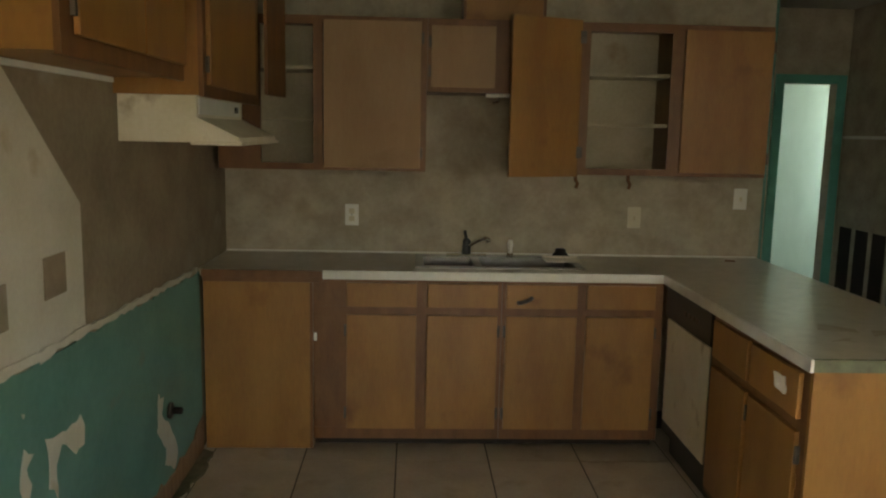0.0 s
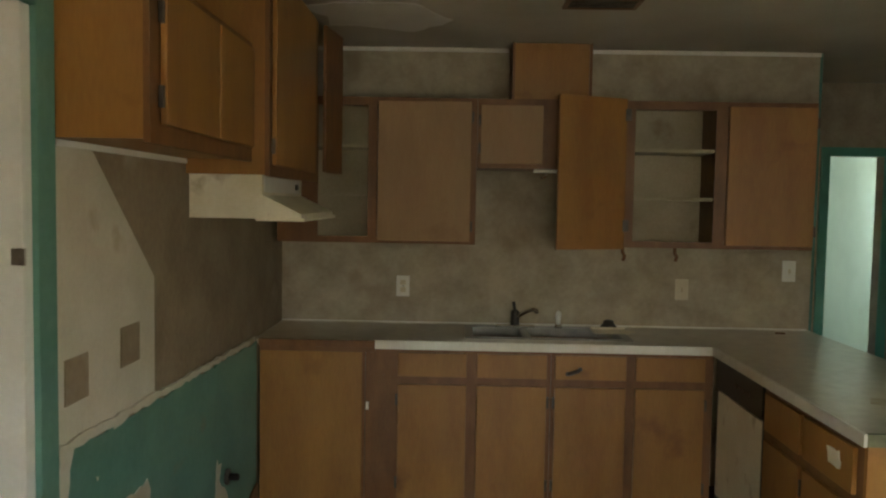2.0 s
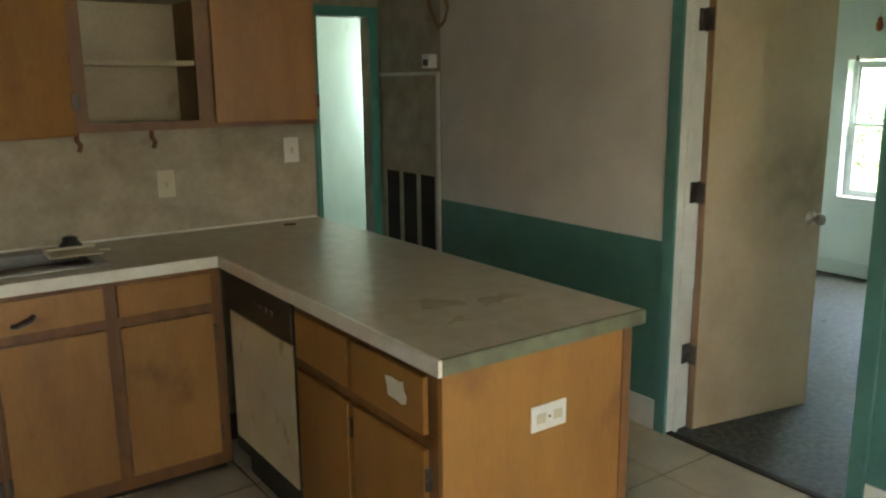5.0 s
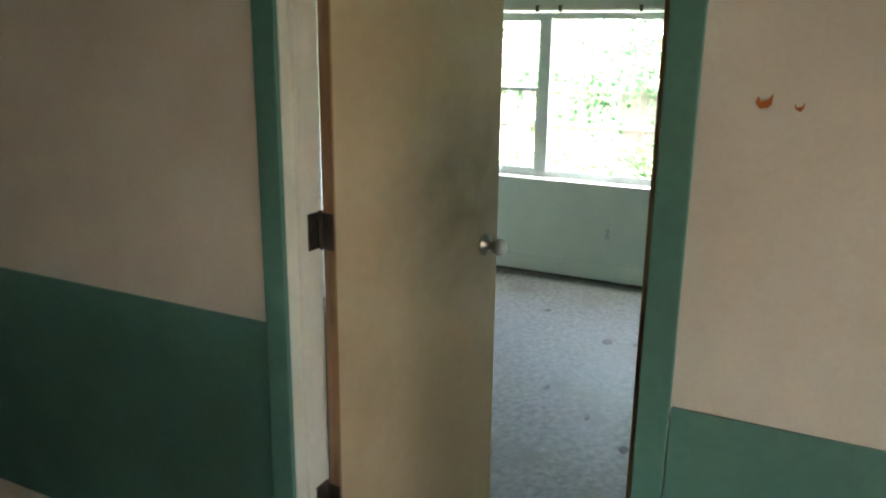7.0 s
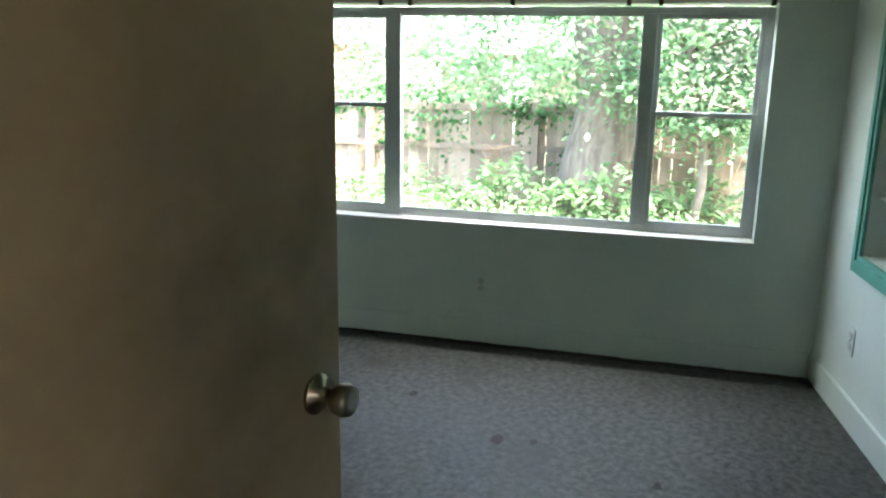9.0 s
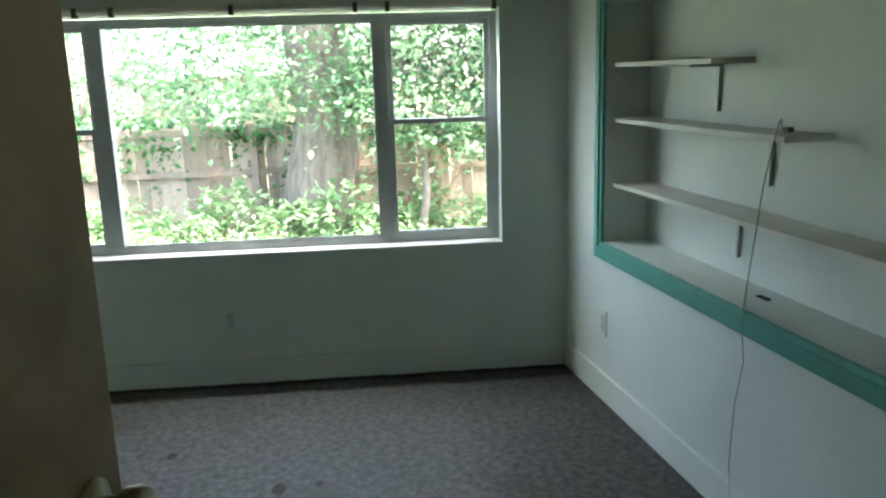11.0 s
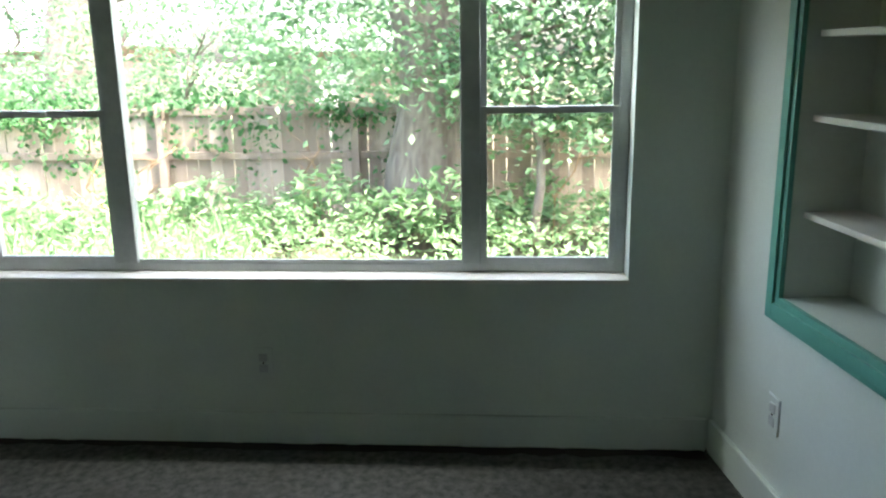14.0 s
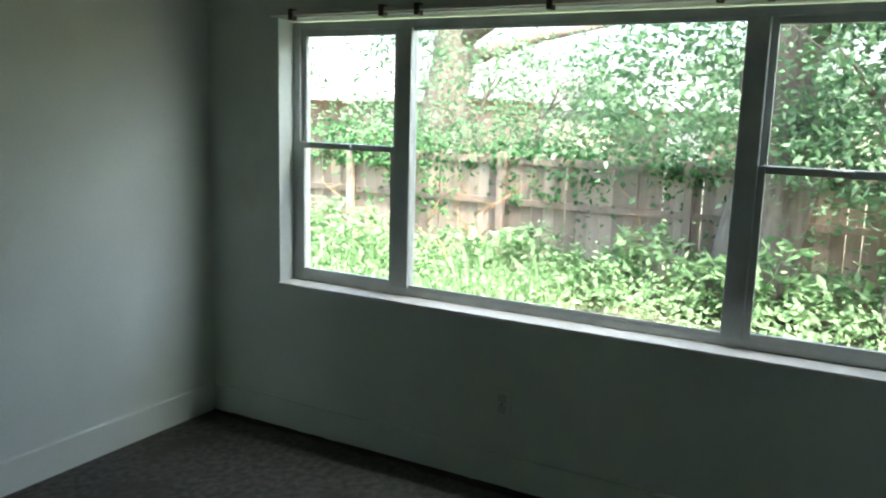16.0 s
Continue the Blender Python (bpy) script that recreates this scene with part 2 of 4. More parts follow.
def lathe(profile, m, sides=24):
    """Turned round its own z by (radius, height) steps, then placed by m."""
    bm = bmesh.new()
    rings = [[bm.verts.new((r * math.cos(6.2832 * k / sides), r * math.sin(6.2832 * k / sides), h)) for k in range(sides)] for r, h in profile]
    for q, w in zip(rings, rings[1:]):
        for k in range(sides):
            bm.faces.new((q[k], q[(k + 1) % sides], w[(k + 1) % sides], w[k])).smooth = True
    bm.faces.new(rings[0])
    bm.faces.new(rings[-1])
    bmesh.ops.recalc_face_normals(bm, faces=bm.faces[:])
    bmesh.ops.transform(bm, matrix=m, verts=bm.verts[:])
    return bm


def prism(outline, axis, a, b):
    """A flat outline pulled from a to b along an axis (x, y or z)."""
    bm = bmesh.new()
    put = {"x": lambda u, v, w: (w, u, v), "y": lambda u, v, w: (u, w, v), "z": lambda u, v, w: (u, v, w)}[axis]
    lo = [bm.verts.new(put(u, v, a)) for u, v in outline]
    hi = [bm.verts.new(put(u, v, b)) for u, v in outline]
    bm.faces.new(lo)
    bm.faces.new(hi)
    for k in range(len(outline)):
        j = (k + 1) % len(outline)
        bm.faces.new((lo[k], lo[j], hi[j], hi[k]))
    bmesh.ops.recalc_face_normals(bm, faces=bm.faces[:])
    return bm


def ragged(outline, amount, step, seed):
    """The outline with its sides broken up unevenly, as paint flakes off."""
    rng = random.Random(seed)
    out = []
    for (u0, v0), (u1, v1) in zip(outline, outline[1:] + outline[:1]):
        n = max(1, int(math.hypot(u1 - u0, v1 - v0) / step))
        for k in range(n):
            out.append((u0 + (u1 - u0) * k / n + rng.uniform(-amount, amount), v0 + (v1 - v0) * k / n + rng.uniform(-amount, amount)))
    return out


def mesh_ob(name, bm, material):
    me = bpy.data.meshes.new(name)
    bm.to_mesh(me)
    bm.free()
    me.materials.append(M[material])
    return new(name, me)


def part(name, bm, material, parent, label=""):
    ob = mesh_ob(name, bm, material)
    ob.parent = parent
    if parent.type == "EMPTY":
        ob.matrix_parent_inverse = Matrix.Translation(-parent.location)
    if label:
        ob["label"] = label
    return ob


def thing(name, label, category, group="", kind="", at=(0, 0, 0)):
    ob = new(name)
    ob.location = at
    return tagged(ob, label, category, group, kind)


def setting(name, bm, material, label="", category="wall"):
    return tagged(mesh_ob(name, bm, material), label, category, kind="structure")


# ---- structure ----
X0, YB, XD, ZC = 0.73, 4.19, 4.73, 2.47      # kitchen: end wall, sink wall, door wall, ceiling
XB0, XW, YR, YL = 4.84, 8.233, 1.373, 4.387   # bedroom: door wall, window wall, niche wall, plain wall
DY0, DY1, DZ = 1.975, 2.80, 2.03              # bedroom doorway
WY0, WY1, WZ0, WZ1 = 1.685, 4.005, 0.620, 1.695  # bedroom window opening
FAR = 5.24                                   # end wall of the passage
HX0, HX1 = 4.29, 4.665                        # its doorway

setting("wall_kitchen_back", boxes([(X0 - 0.1, 3.735, YB, YB + 0.11, 0, ZC)]), "paper", "mottled beige wallpaper behind the kitchen sink")
setting("wall_kitchen_end", boxes([(X0 - 0.1, X0, 1.50, YB, 0, ZC)]), "old_wall", "brown papered kitchen end wall, darker than the sink wall")
setting("wall_side_door", boxes([(X0 - 0.1, X0, 0.3, 1.50, 2.05, ZC), (-0.5, X0 - 0.1, 0.2, 0.3, 0, ZC), (X0 - 0.1, X0, 0.2, 0.3, 0, ZC)]), "wall", "plain wall above a side opening")
# unseen stretches close the kitchen; their square openings are added for the fill lamps
setting("wall_left_rear", boxes([(-0.6, -0.5, -2.3, -1.35, 0, ZC), (-0.6, -0.5, -0.65, 0.3, 0, ZC), (-0.6, -0.5, -1.35, -0.65, 0, 1.1), (-0.6, -0.5, -1.35, -0.65, 1.8, ZC), (-0.6, X0 - 0.1, 1.5, 1.6, 0, ZC), (-0.7, -0.6, 0.2, 1.6, 0, ZC)]), "wall", "plain wall behind the side opening")
setting("wall_rear", boxes([(-0.6, 4.84, -2.4, -2.3, 0, 1.2), (-0.6, 4.84, -2.4, -2.3, 1.9, ZC), (-0.6, 1.85, -2.4, -2.3, 1.2, 1.9), (2.55, 4.84, -2.4, -2.3, 1.2, 1.9)]), "wall", "plain unseen rear wall with an opening added for fill light")
setting("wall_doorway", boxes([(XD, XB0, -0.75, DY0 - 0.02, 0, ZC), (XD, XB0, -2.3, -1.45, 0, ZC), (XD, XB0, -1.45, -0.75, 0, 1.1), (XD, XB0, -1.45, -0.75, 1.8, ZC), (XD, XB0, DY1 + 0.02, 4.53, 0, ZC), (XD, XB0, DY0 - 0.02, DY1 + 0.02, DZ + 0.02, ZC)]), "wall", "warm white kitchen wall with a doorway")
setting("wall_passage_side", boxes([(XD + 0.012, XB0, 4.53, FAR + 0.1, 0, ZC)]), "paper", "papered passage wall")
setting("wall_passage_end", boxes([(3.0, HX0, FAR, FAR + 0.1, 0, ZC), (HX1, XD + 0.012, FAR, FAR + 0.1, 0, ZC), (HX0, HX1, FAR, FAR + 0.1, 1.97, ZC)]), "paper", "papered passage end wall with a doorway")
setting("wall_passage_left", box(2.9, 3.0, YB + 0.11, FAR + 0.1, 0, ZC), "wall", "plain passage wall")
setting("floor_passage", box(2.9, XD, YB + 0.115, FAR + 0.1, -0.1, -0.004), "carpet", "worn grey passage floor", "floor")
# the room beyond the passage
setting("wall_far_room", boxes([(2.4, 6.3, 11.0, 11.1, 0, ZC), (2.3, 2.4, FAR + 0.1, 11.1, 0, ZC), (6.2, 6.3, FAR + 0.1, 11.0, 0, 0.9), (6.2, 6.3, FAR + 0.1, 11.0, 2.1, ZC), (6.2, 6.3, FAR + 0.1, 7.3, 0.9, 2.1), (6.2, 6.3, 7.9, 11.0, 0.9, 2.1), (XB0, 6.3, FAR, FAR + 0.1, 0, ZC), (2.3, 3.0, FAR, FAR + 0.1, 0, ZC)]), "bed_wall", "pale mint walls of the far room")
setting("floor_far_room", box(2.3, 6.3, FAR + 0.1, 11.1, -0.1, -0.004), "carpet", "grey floor of the far room", "floor")
setting("baseboard_far_room", box(2.4, 6.2, 10.985, 11.0, 0, 0.13), "trim", "white baseboard", "baseboard")
setting("ceiling", box(-0.7, XD, -2.4, FAR + 0.1, ZC, ZC + 0.1), "ceiling", "stained off-white kitchen ceiling", "ceiling")
setting("ceiling_far_room", box(2.3, 6.3, FAR + 0.1, 11.1, ZC, ZC + 0.1), "ceiling", "off-white far room ceiling", "ceiling")
setting("ceiling_bedroom", box(XD, XW + 0.2, -2.4, FAR, ZC, ZC + 0.1), "ceiling", "off-white bedroom ceiling", "ceiling")
# bedroom
setting("wall_window", boxes([(XW, XW + 0.2, YR - 0.6, WY0, -0.1, ZC), (XW, XW + 0.2, WY1, YL + 0.1, -0.1, ZC), (XW, XW + 0.2, WY0, WY1, -0.1, WZ0), (XW, XW + 0.2, WY0, WY1, WZ1, ZC)]), "bed_wall", "mint white wall round a wide window")
setting("wall_bedroom_plain", box(XB0, XW, YL, YL + 0.1, 0, ZC), "bed_wall", "plain mint white bedroom wall")
setting("lining_bedroom", boxes([(XB0, XB0 + 0.01, YR - 0.5, DY0 - 0.08, 0, ZC), (XB0, XB0 + 0.01, DY1 + 0.08, YL, 0, ZC), (XB0, XB0 + 0.01, DY0 - 0.08, DY1 + 0.08, DZ + 0.08, ZC)]), "bed_wall", "mint white bedroom wall beside the doorway")
NX0, NX1, NZ0, NZ1, NYB = 5.35, 7.80, 0.70, 1.67, 1.180
SKEW = Matrix.Translation((XW, YR, 0)) @ Matrix.Rotation(radians(7.0), 4, "Z") @ Matrix.Translation((-XW, -YR, 0))  # the niche wall stands out of square


def skewed(ob):
    ob.matrix_world = SKEW @ Matrix.Translation(ob.location)
    return ob


skewed(setting("wall_niche", boxes([(XB0 - 0.08, NX0, 1.05, YR, 0, ZC), (NX1, XW + 0.03, 1.05, YR, 0, ZC), (NX0, NX1, 1.05, YR, 0, NZ0), (NX0, NX1, 1.05, YR, NZ1, ZC), (NX0, NX1, 1.05, NYB, NZ0, NZ1)]), "bed_wall", "mint white wall with a recessed bookshelf niche"))
setting("floor_bedroom", box(XD + 0.03, XW, YR - 0.55, YL, -0.1, 0.004), "carpet", "bare grey bedroom floor mottled with dark stains", "floor")
for bb in ((XW - 0.016, XW, YR + 0.018, YL - 0.016), (XB0 + 0.1, XW - 0.018, YL - 0.016, YL)):
    setting("baseboard_bedroom", box(*bb, 0, 0.125, 0.005), "bed_wall", "mint white painted baseboard", "baseboard")
skewed(setting("baseboard_bedroom", box(XB0 + 0.1, XW - 0.012, YR, YR + 0.016, 0, 0.125, 0.005), "bed_wall", "mint white painted baseboard", "baseboard"))
setting("baseboard_kitchen", boxes([(XD - 0.014, XD, DY1 + 0.062, 4.53, 0, 0.14), (XD - 0.014, XD, -2.3, DY0 - 0.062, 0, 0.14)], 0.004), "trim", "scuffed white baseboard", "baseboard")
setting("wainscot_doorway", boxes([(XD - 0.006, XD, DY1 + 0.062, 4.53, 0.14, 0.872), (XD - 0.006, XD, -2.3, DY0 - 0.062, 0.14, 0.872)]), "teal", "dark teal painted lower wall", "wainscot")
setting("wainscot_kitchen_end", prism([(1.51, 0.0)] + [(3.585, 0.0), (3.585, 0.90)] + ragged([(3.5, 0.90), (1.51, 0.955)], 0.012, 0.05, 4)[:40], "x", X0, X0 + 0.008), "teal_worn", "worn teal lower wall with flaking paint", "wainscot")
setting("plaster_patch", prism([(1.60, 0.96), (2.25, 0.96), (2.25, 1.35), (1.81, 1.735), (1.60, 1.735)], "x", X0, X0 + 0.004), "plaster", "bare cream area of wall left by an appliance", "wall patch")
setting("patch_square", boxes([(X0, X0 + 0.007, 1.64, 1.77, 1.07, 1.19), (X0, X0 + 0.007, 1.98, 2.12, 1.10, 1.22)]), "old_wall", "square brown patches on the bare wall", "wall patch")
setting("trim_end_rail", prism(ragged([(1.60, 0.955), (3.55, 0.905), (3.55, 0.925), (1.60, 0.98)], 0.006, 0.04, 9), "x", X0, X0 + 0.012), "plaster", "torn paper strip above the teal paint", "trim")
setting("trim_cabinet_rail", box(X0, X0 + 0.012, 1.60, 2.55, 1.735, 1.752), "trim", "thin white strip under the wall cabinets", "trim")
flakes = [
    [(1.802, 0.73), (1.856, 0.703), (1.809, 0.679), (1.832, 0.621), (1.814, 0.539), (1.781, 0.596), (1.773, 0.664)],
    [(1.935, 0.709), (2.037, 0.691), (2.169, 0.696), (2.199, 0.647), (2.18, 0.604), (2.116, 0.591), (2.07, 0.649), (2.03, 0.659), (1.992, 0.611), (1.986, 0.514), (1.943, 0.564), (1.939, 0.634)],
    [(2.915, 0.504), (2.979, 0.474), (2.949, 0.411), (3.095, 0.289), (3.163, 0.174), (3.116, 0.105), (2.981, 0.173), (2.996, 0.243), (2.892, 0.351)],
    [(2.066, 0.396), (2.113, 0.39), (2.116, 0.344), (2.074, 0.348)],
    [(1.799, 0.841), (1.823, 0.832), (1.82, 0.818), (1.8, 0.825)],
    [(1.60, 0.97), (1.68, 0.955), (1.66, 0.90), (1.62, 0.80), (1.60, 0.84)],
    [(1.9, 0.965), (2.05, 0.955), (1.98, 0.93), (1.92, 0.935)],
]
for i, o in enumerate(flakes):
    setting("paint_flake", prism(ragged(o, 0.008, 0.03, i), "x", X0, X0 + 0.0105), "plaster", "patch of flaked paint showing bare plaster", "wall patch")
setting("rot_strip", prism(ragged([(1.6, 0.0), (3.58, 0.0), (3.58, 0.17), (3.4, 0.12), (2.6, 0.10), (1.6, 0.05)], 0.02, 0.05, 21), "x", X0, X0 + 0.016), "raw", "rotten brown edge along the wall foot", "wall damage")
setting("floor_debris", prism(ragged([(X0, 1.6), (X0 + 0.02, 1.6), (X0 + 0.045, 3.0), (X0 + 0.09, 3.55), (X0, 3.57)], 0.02, 0.06, 5), "z", 0, 0.010), "soil", "dirt and rot along the wall foot", "debris")
setting("ceiling_cove", boxes([(X0, 2.0, YB - 0.015, YB, ZC - 0.02, ZC), (2.44, 3.735, YB - 0.015, YB, ZC - 0.02, ZC)]), "trim", "white strip along the ceiling", "trim")

# kitchen side doorway: teal casing and white door
setting("casing_side_door", boxes([(X0, X0 + 0.018, 1.50, 1.585, 0, 2.13), (X0, X0 + 0.018, 0.2, 0.29, 0, 2.13), (X0, X0 + 0.018, 0.29, 1.50, 2.05, 2.13)], 0.003), "teal_worn", "worn teal door casing", "casing")
setting("jamb_side_door", boxes([(X0 - 0.1, X0 + 0.004, 1.455, 1.499, 0, 2.05)], 0.003), "trim", "scuffed white door jamb", "jamb")

# floor tiles over a dark bed
setting("floor_kitchen_bed", box(-0.7, XD + 0.03, -2.4, YB + 0.11, -0.1, -0.004), "grout", "dark grout bed", "floor")


def casing(name, x, outward, y0, y1, ztop, width, material, label):
    t = 0.018 * outward
    xs = sorted((x, x + t))
    return setting(name, boxes([(*xs, y0 - width, y0, 0, ztop + width), (*xs, y1, y1 + width, 0, ztop + width), (*xs, y0, y1, ztop, ztop + width)], 0.003), material, label, "casing")


casing("casing_door_1", XD, -1, DY0, DY1, DZ, 0.06, "teal", "dark teal doorway casing")
casing("casing_door_1_inner", XB0 + 0.01, 1, DY0, DY1, DZ, 0.06, "trim", "white doorway casing")
setting("jamb_door_1", boxes([(XD - 0.004, XB0 + 0.012, DY1 - 0.004, DY1 + 0.02, 0, DZ), (XD - 0.004, XB0 + 0.012, DY0, DY1, DZ, DZ + 0.02), (XD + 0.03, XD + 0.055, DY1 - 0.018, DY1 - 0.004, 0, DZ)], 0.002), "trim", "white door jamb with a stop", "jamb")
setting("jamb_door_1_latch", boxes([(XD - 0.004, XB0 + 0.012, DY0 - 0.02, DY0 + 0.004, 0, DZ), (XD + 0.03, XD + 0.055, DY0 + 0.004, DY0 + 0.018, 0, DZ)], 0.002), "raw", "bare brown door jamb", "jamb")
setting("threshold", box(XD - 0.005, XD + 0.03, DY0, DY1, -0.01, 0.008, 0.003), "dark", "dark threshold strip", "threshold")
setting("casing_door_2", boxes([(HX0 - 0.06, HX0, FAR - 0.018, FAR, 0, 2.03), (HX1, HX1 + 0.06, FAR - 0.018, FAR, 0, 2.03), (HX0, HX1, FAR - 0.018, FAR, 1.97, 2.03)], 0.003), "teal_light", "teal doorway casing", "casing")
setting("trim_wall_end", box(3.735, 3.75, YB - 0.004, YB + 0.11, 0, ZC), "teal", "teal painted end of the kitchen wall", "trim")

# ---- doors ----


def knob(parent, m, material="nickel"):
    part("door_knob", lathe([(0.033, 0), (0.033, 0.006), (0.014, 0.012), (0.012, 0.03), (0.024, 0.042), (0.027, 0.055), (0.024, 0.066), (0.012, 0.069)], m), material, parent, "dull metal round knob")


HINGE = (XB0 + 0.004, DY1 - 0.022)
DOOR_TURN = 79
door = thing("door_1", "tan painted flush bedroom door standing open, grimy round the knob", "door", kind="structure")
dm = pose(HINGE[0], HINGE[1], 0, 0, 0, -90 + DOOR_TURN)
slab = box(0.004, 0.70, -0.036, 0.0, 0.012, 2.015, 0.002)
bmesh.ops.transform(slab, matrix=dm, verts=slab.verts[:])
leaf = part("door_leaf", slab, "door", door)
edge = box(-0.002, 0.004, -0.036, 0.0, 0.012, 2.015)
bmesh.ops.transform(edge, matrix=dm, verts=edge.verts[:])
part("door_edge", edge, "raw", door, "bare brown door edge")
knob(door, dm @ pose(0.632, -0.036, 0.93, 90, 0, 0))
knob(door, dm @ pose(0.632, 0.0, 0.93, -90, 0, 0))
for hz in (1.80, 1.085, 0.36):
    h = boxes([(-0.004, 0.001, -0.036, 0.004, hz - 0.045, hz + 0.045)])
    bmesh.ops.transform(h, matrix=dm, verts=h.verts[:])
    hg = part("hinge", h, "hinge", door, "dark metal hinge")
    part("hinge_plate", box(XB0 - 0.036, XB0 + 0.006, DY1 - 0.008, DY1 - 0.0045, hz - 0.045, hz + 0.045), "hinge", hg)
    part("hinge_pin", tube([(HINGE[0] + 0.002, HINGE[1] + 0.008, hz - 0.048), (HINGE[0] + 0.002, HINGE[1] + 0.008, hz + 0.048)], 0.006), "hinge", hg)

door2 = thing("door_2", "white flush door standing open in the far room", "door", kind="structure")
s2 = box(0, 0.70, -0.035, 0, 0.012, 1.96, 0.002)
d2 = pose(HX0 + 0.005, FAR + 0.1, 0, 0, 0, 71)
bmesh.ops.transform(s2, matrix=d2, verts=s2.verts[:])
part("door_leaf", s2, "trim", door2)
knob(door2, d2 @ pose(0.63, -0.035, 0.95, 90, 0, 0))

# ---- bedroom window ----
win = thing("window_1", "wide aluminium window with a fixed centre pane and two sash sides", "window", kind="structure")
FX0, FX1 = XW + 0.09, XW + 0.13
MY = (2.222, 3.468)
B0, B1 = WZ0 + 0.012, WZ1 - 0.01
part("window_frame", boxes([(FX0, FX1, WY0, WY0 + 0.035, B0, B1), (FX0, FX1, WY1 - 0.035, WY1, B0, B1), (FX0, FX1, WY0 + 0.035, WY1 - 0.035, B0, B0 + 0.03), (FX0, FX1, WY0 + 0.035, WY1 - 0.035, B1 - 0.03, B1)], 0.003), "alu", win)
for y in MY:
    part("mullion", box(FX0 - 0.012, FX1, y - 0.034, y + 0.034, B0 + 0.03, B1 - 0.03, 0.004), "alu", win)
ZM = 1.20


def sash(y0, y1):
    for z0, z1, x in ((B0 + 0.03, ZM + 0.012, FX0 - 0.004), (ZM - 0.012, B1 - 0.03, FX0 + 0.014)):
        fr = part("sash_frame", boxes([(x, x + 0.018, y0, y0 + 0.022, z0, z1), (x, x + 0.018, y1 - 0.022, y1, z0, z1), (x, x + 0.018, y0 + 0.022, y1 - 0.022, z0, z0 + 0.024), (x, x + 0.018, y0 + 0.022, y1 - 0.022, z1 - 0.024, z1)], 0.002), "alu", win)
        p = part("pane", box(x + 0.007, x + 0.011, y0 + 0.02, y1 - 0.02, z0 + 0.02, z1 - 0.02), "glass", fr)
        p.visible_shadow = False
    part("sash_latch", box(FX0 - 0.02, FX0 - 0.004, (y0 + y1) / 2 - 0.03, (y0 + y1) / 2 + 0.03, ZM - 0.004, ZM + 0.01, 0.002), "alu", win)


sash(WY0 + 0.035, MY[0] - 0.034)
sash(MY[1] + 0.034, WY1 - 0.035)
p = part("pane", box(FX0 + 0.012, FX0 + 0.017, MY[0] + 0.03, MY[1] - 0.03, B0 + 0.026, B1 - 0.026), "glass", win)
p.visible_shadow = False
part("glazing_bead", boxes([(FX0 + 0.002, FX0 + 0.012, MY[0] + 0.034, MY[1] - 0.034, B0 + 0.03, B0 + 0.042), (FX0 + 0.002, FX0 + 0.012, MY[0] + 0.034, MY[1] - 0.034, B1 - 0.042, B1 - 0.03)]), "alu", win)
part("window_sill", box(XW - 0.012, FX0 + 0.02, WY0 - 0.004, WY1 + 0.004, WZ0 - 0.004, WZ0 + 0.012, 0.004), "trim", win, "chipped white painted sill")
rod = thing("curtain_track", "thin white curtain track with small dark hooks", "curtain rail")
part("rail", box(XW - 0.028, XW - 0.012, WY0 - 0.02, WY1 + 0.02, WZ1 + 0.004, WZ1 + 0.022, 0.003), "trim", rod)
for y in (1.71, 2.18, 2.32, 2.85, 3.35, 3.50, 3.92):
    part("hook", box(XW - 0.034, XW, y - 0.01, y + 0.01, WZ1 - 0.012, WZ1 + 0.03, 0.003), "hinge", rod)

# ---- bedroom niche ----
skewed(setting("trim_niche", boxes([(NX1, NX1 + 0.075, YR, YR + 0.016, NZ0 - 0.075, NZ1 + 0.075), (NX0 - 0.075, NX0, YR, YR + 0.016, NZ0 - 0.075, NZ1 + 0.075), (NX0, NX1, YR, YR + 0.016, NZ0 - 0.075, NZ0), (NX0, NX1, YR, YR + 0.016, NZ1, NZ1 + 0.075),
    (NX1 + 0.02, NX1 + 0.055, YR + 0.016, YR + 0.024, NZ0 - 0.055, NZ1 + 0.055), (NX0, NX1 + 0.02, YR + 0.016, YR + 0.024, NZ0 - 0.055, NZ0 - 0.02)], 0.002), "teal_light", "teal moulded frame round the niche", "trim"))


def shelf(x0, x1, z, brackets):
    sh = thing("shelf", "thin white painted wooden shelf sagging in the niche", "shelf", "niche shelves", at=((x0 + x1) / 2, 1.25, z))
    part("board", box(x0, x1, NYB, YR - 0.035, z - 0.009, z + 0.009, 0.002), "trim", sh)
    for bx in brackets:
        br = part("bracket", box(bx - 0.008, bx + 0.008, NYB, YR - 0.07, z - 0.017, z - 0.0095, 0.002), "alu", sh, "grey metal shelf bracket")
        part("bracket_leg", prism([(bx - 0.012, z - 0.017), (bx + 0.012, z - 0.017), (bx + 0.003, z - 0.17), (bx - 0.003, z - 0.17)], "y", NYB, NYB + 0.014), "alu", br)
    skewed(sh)


shelf(7.07, NX1 - 0.002, 1.425, (7.27,))
shelf(6.675, NX1 - 0.002, 1.205, (6.95,))
shelf(5.9, NX1 - 0.002, 0.94, (7.105, 6.3))
cable = thing("cable", "thin grey cable hanging from the niche shelf", "cable", at=(6.72, 1.34, 1.214))
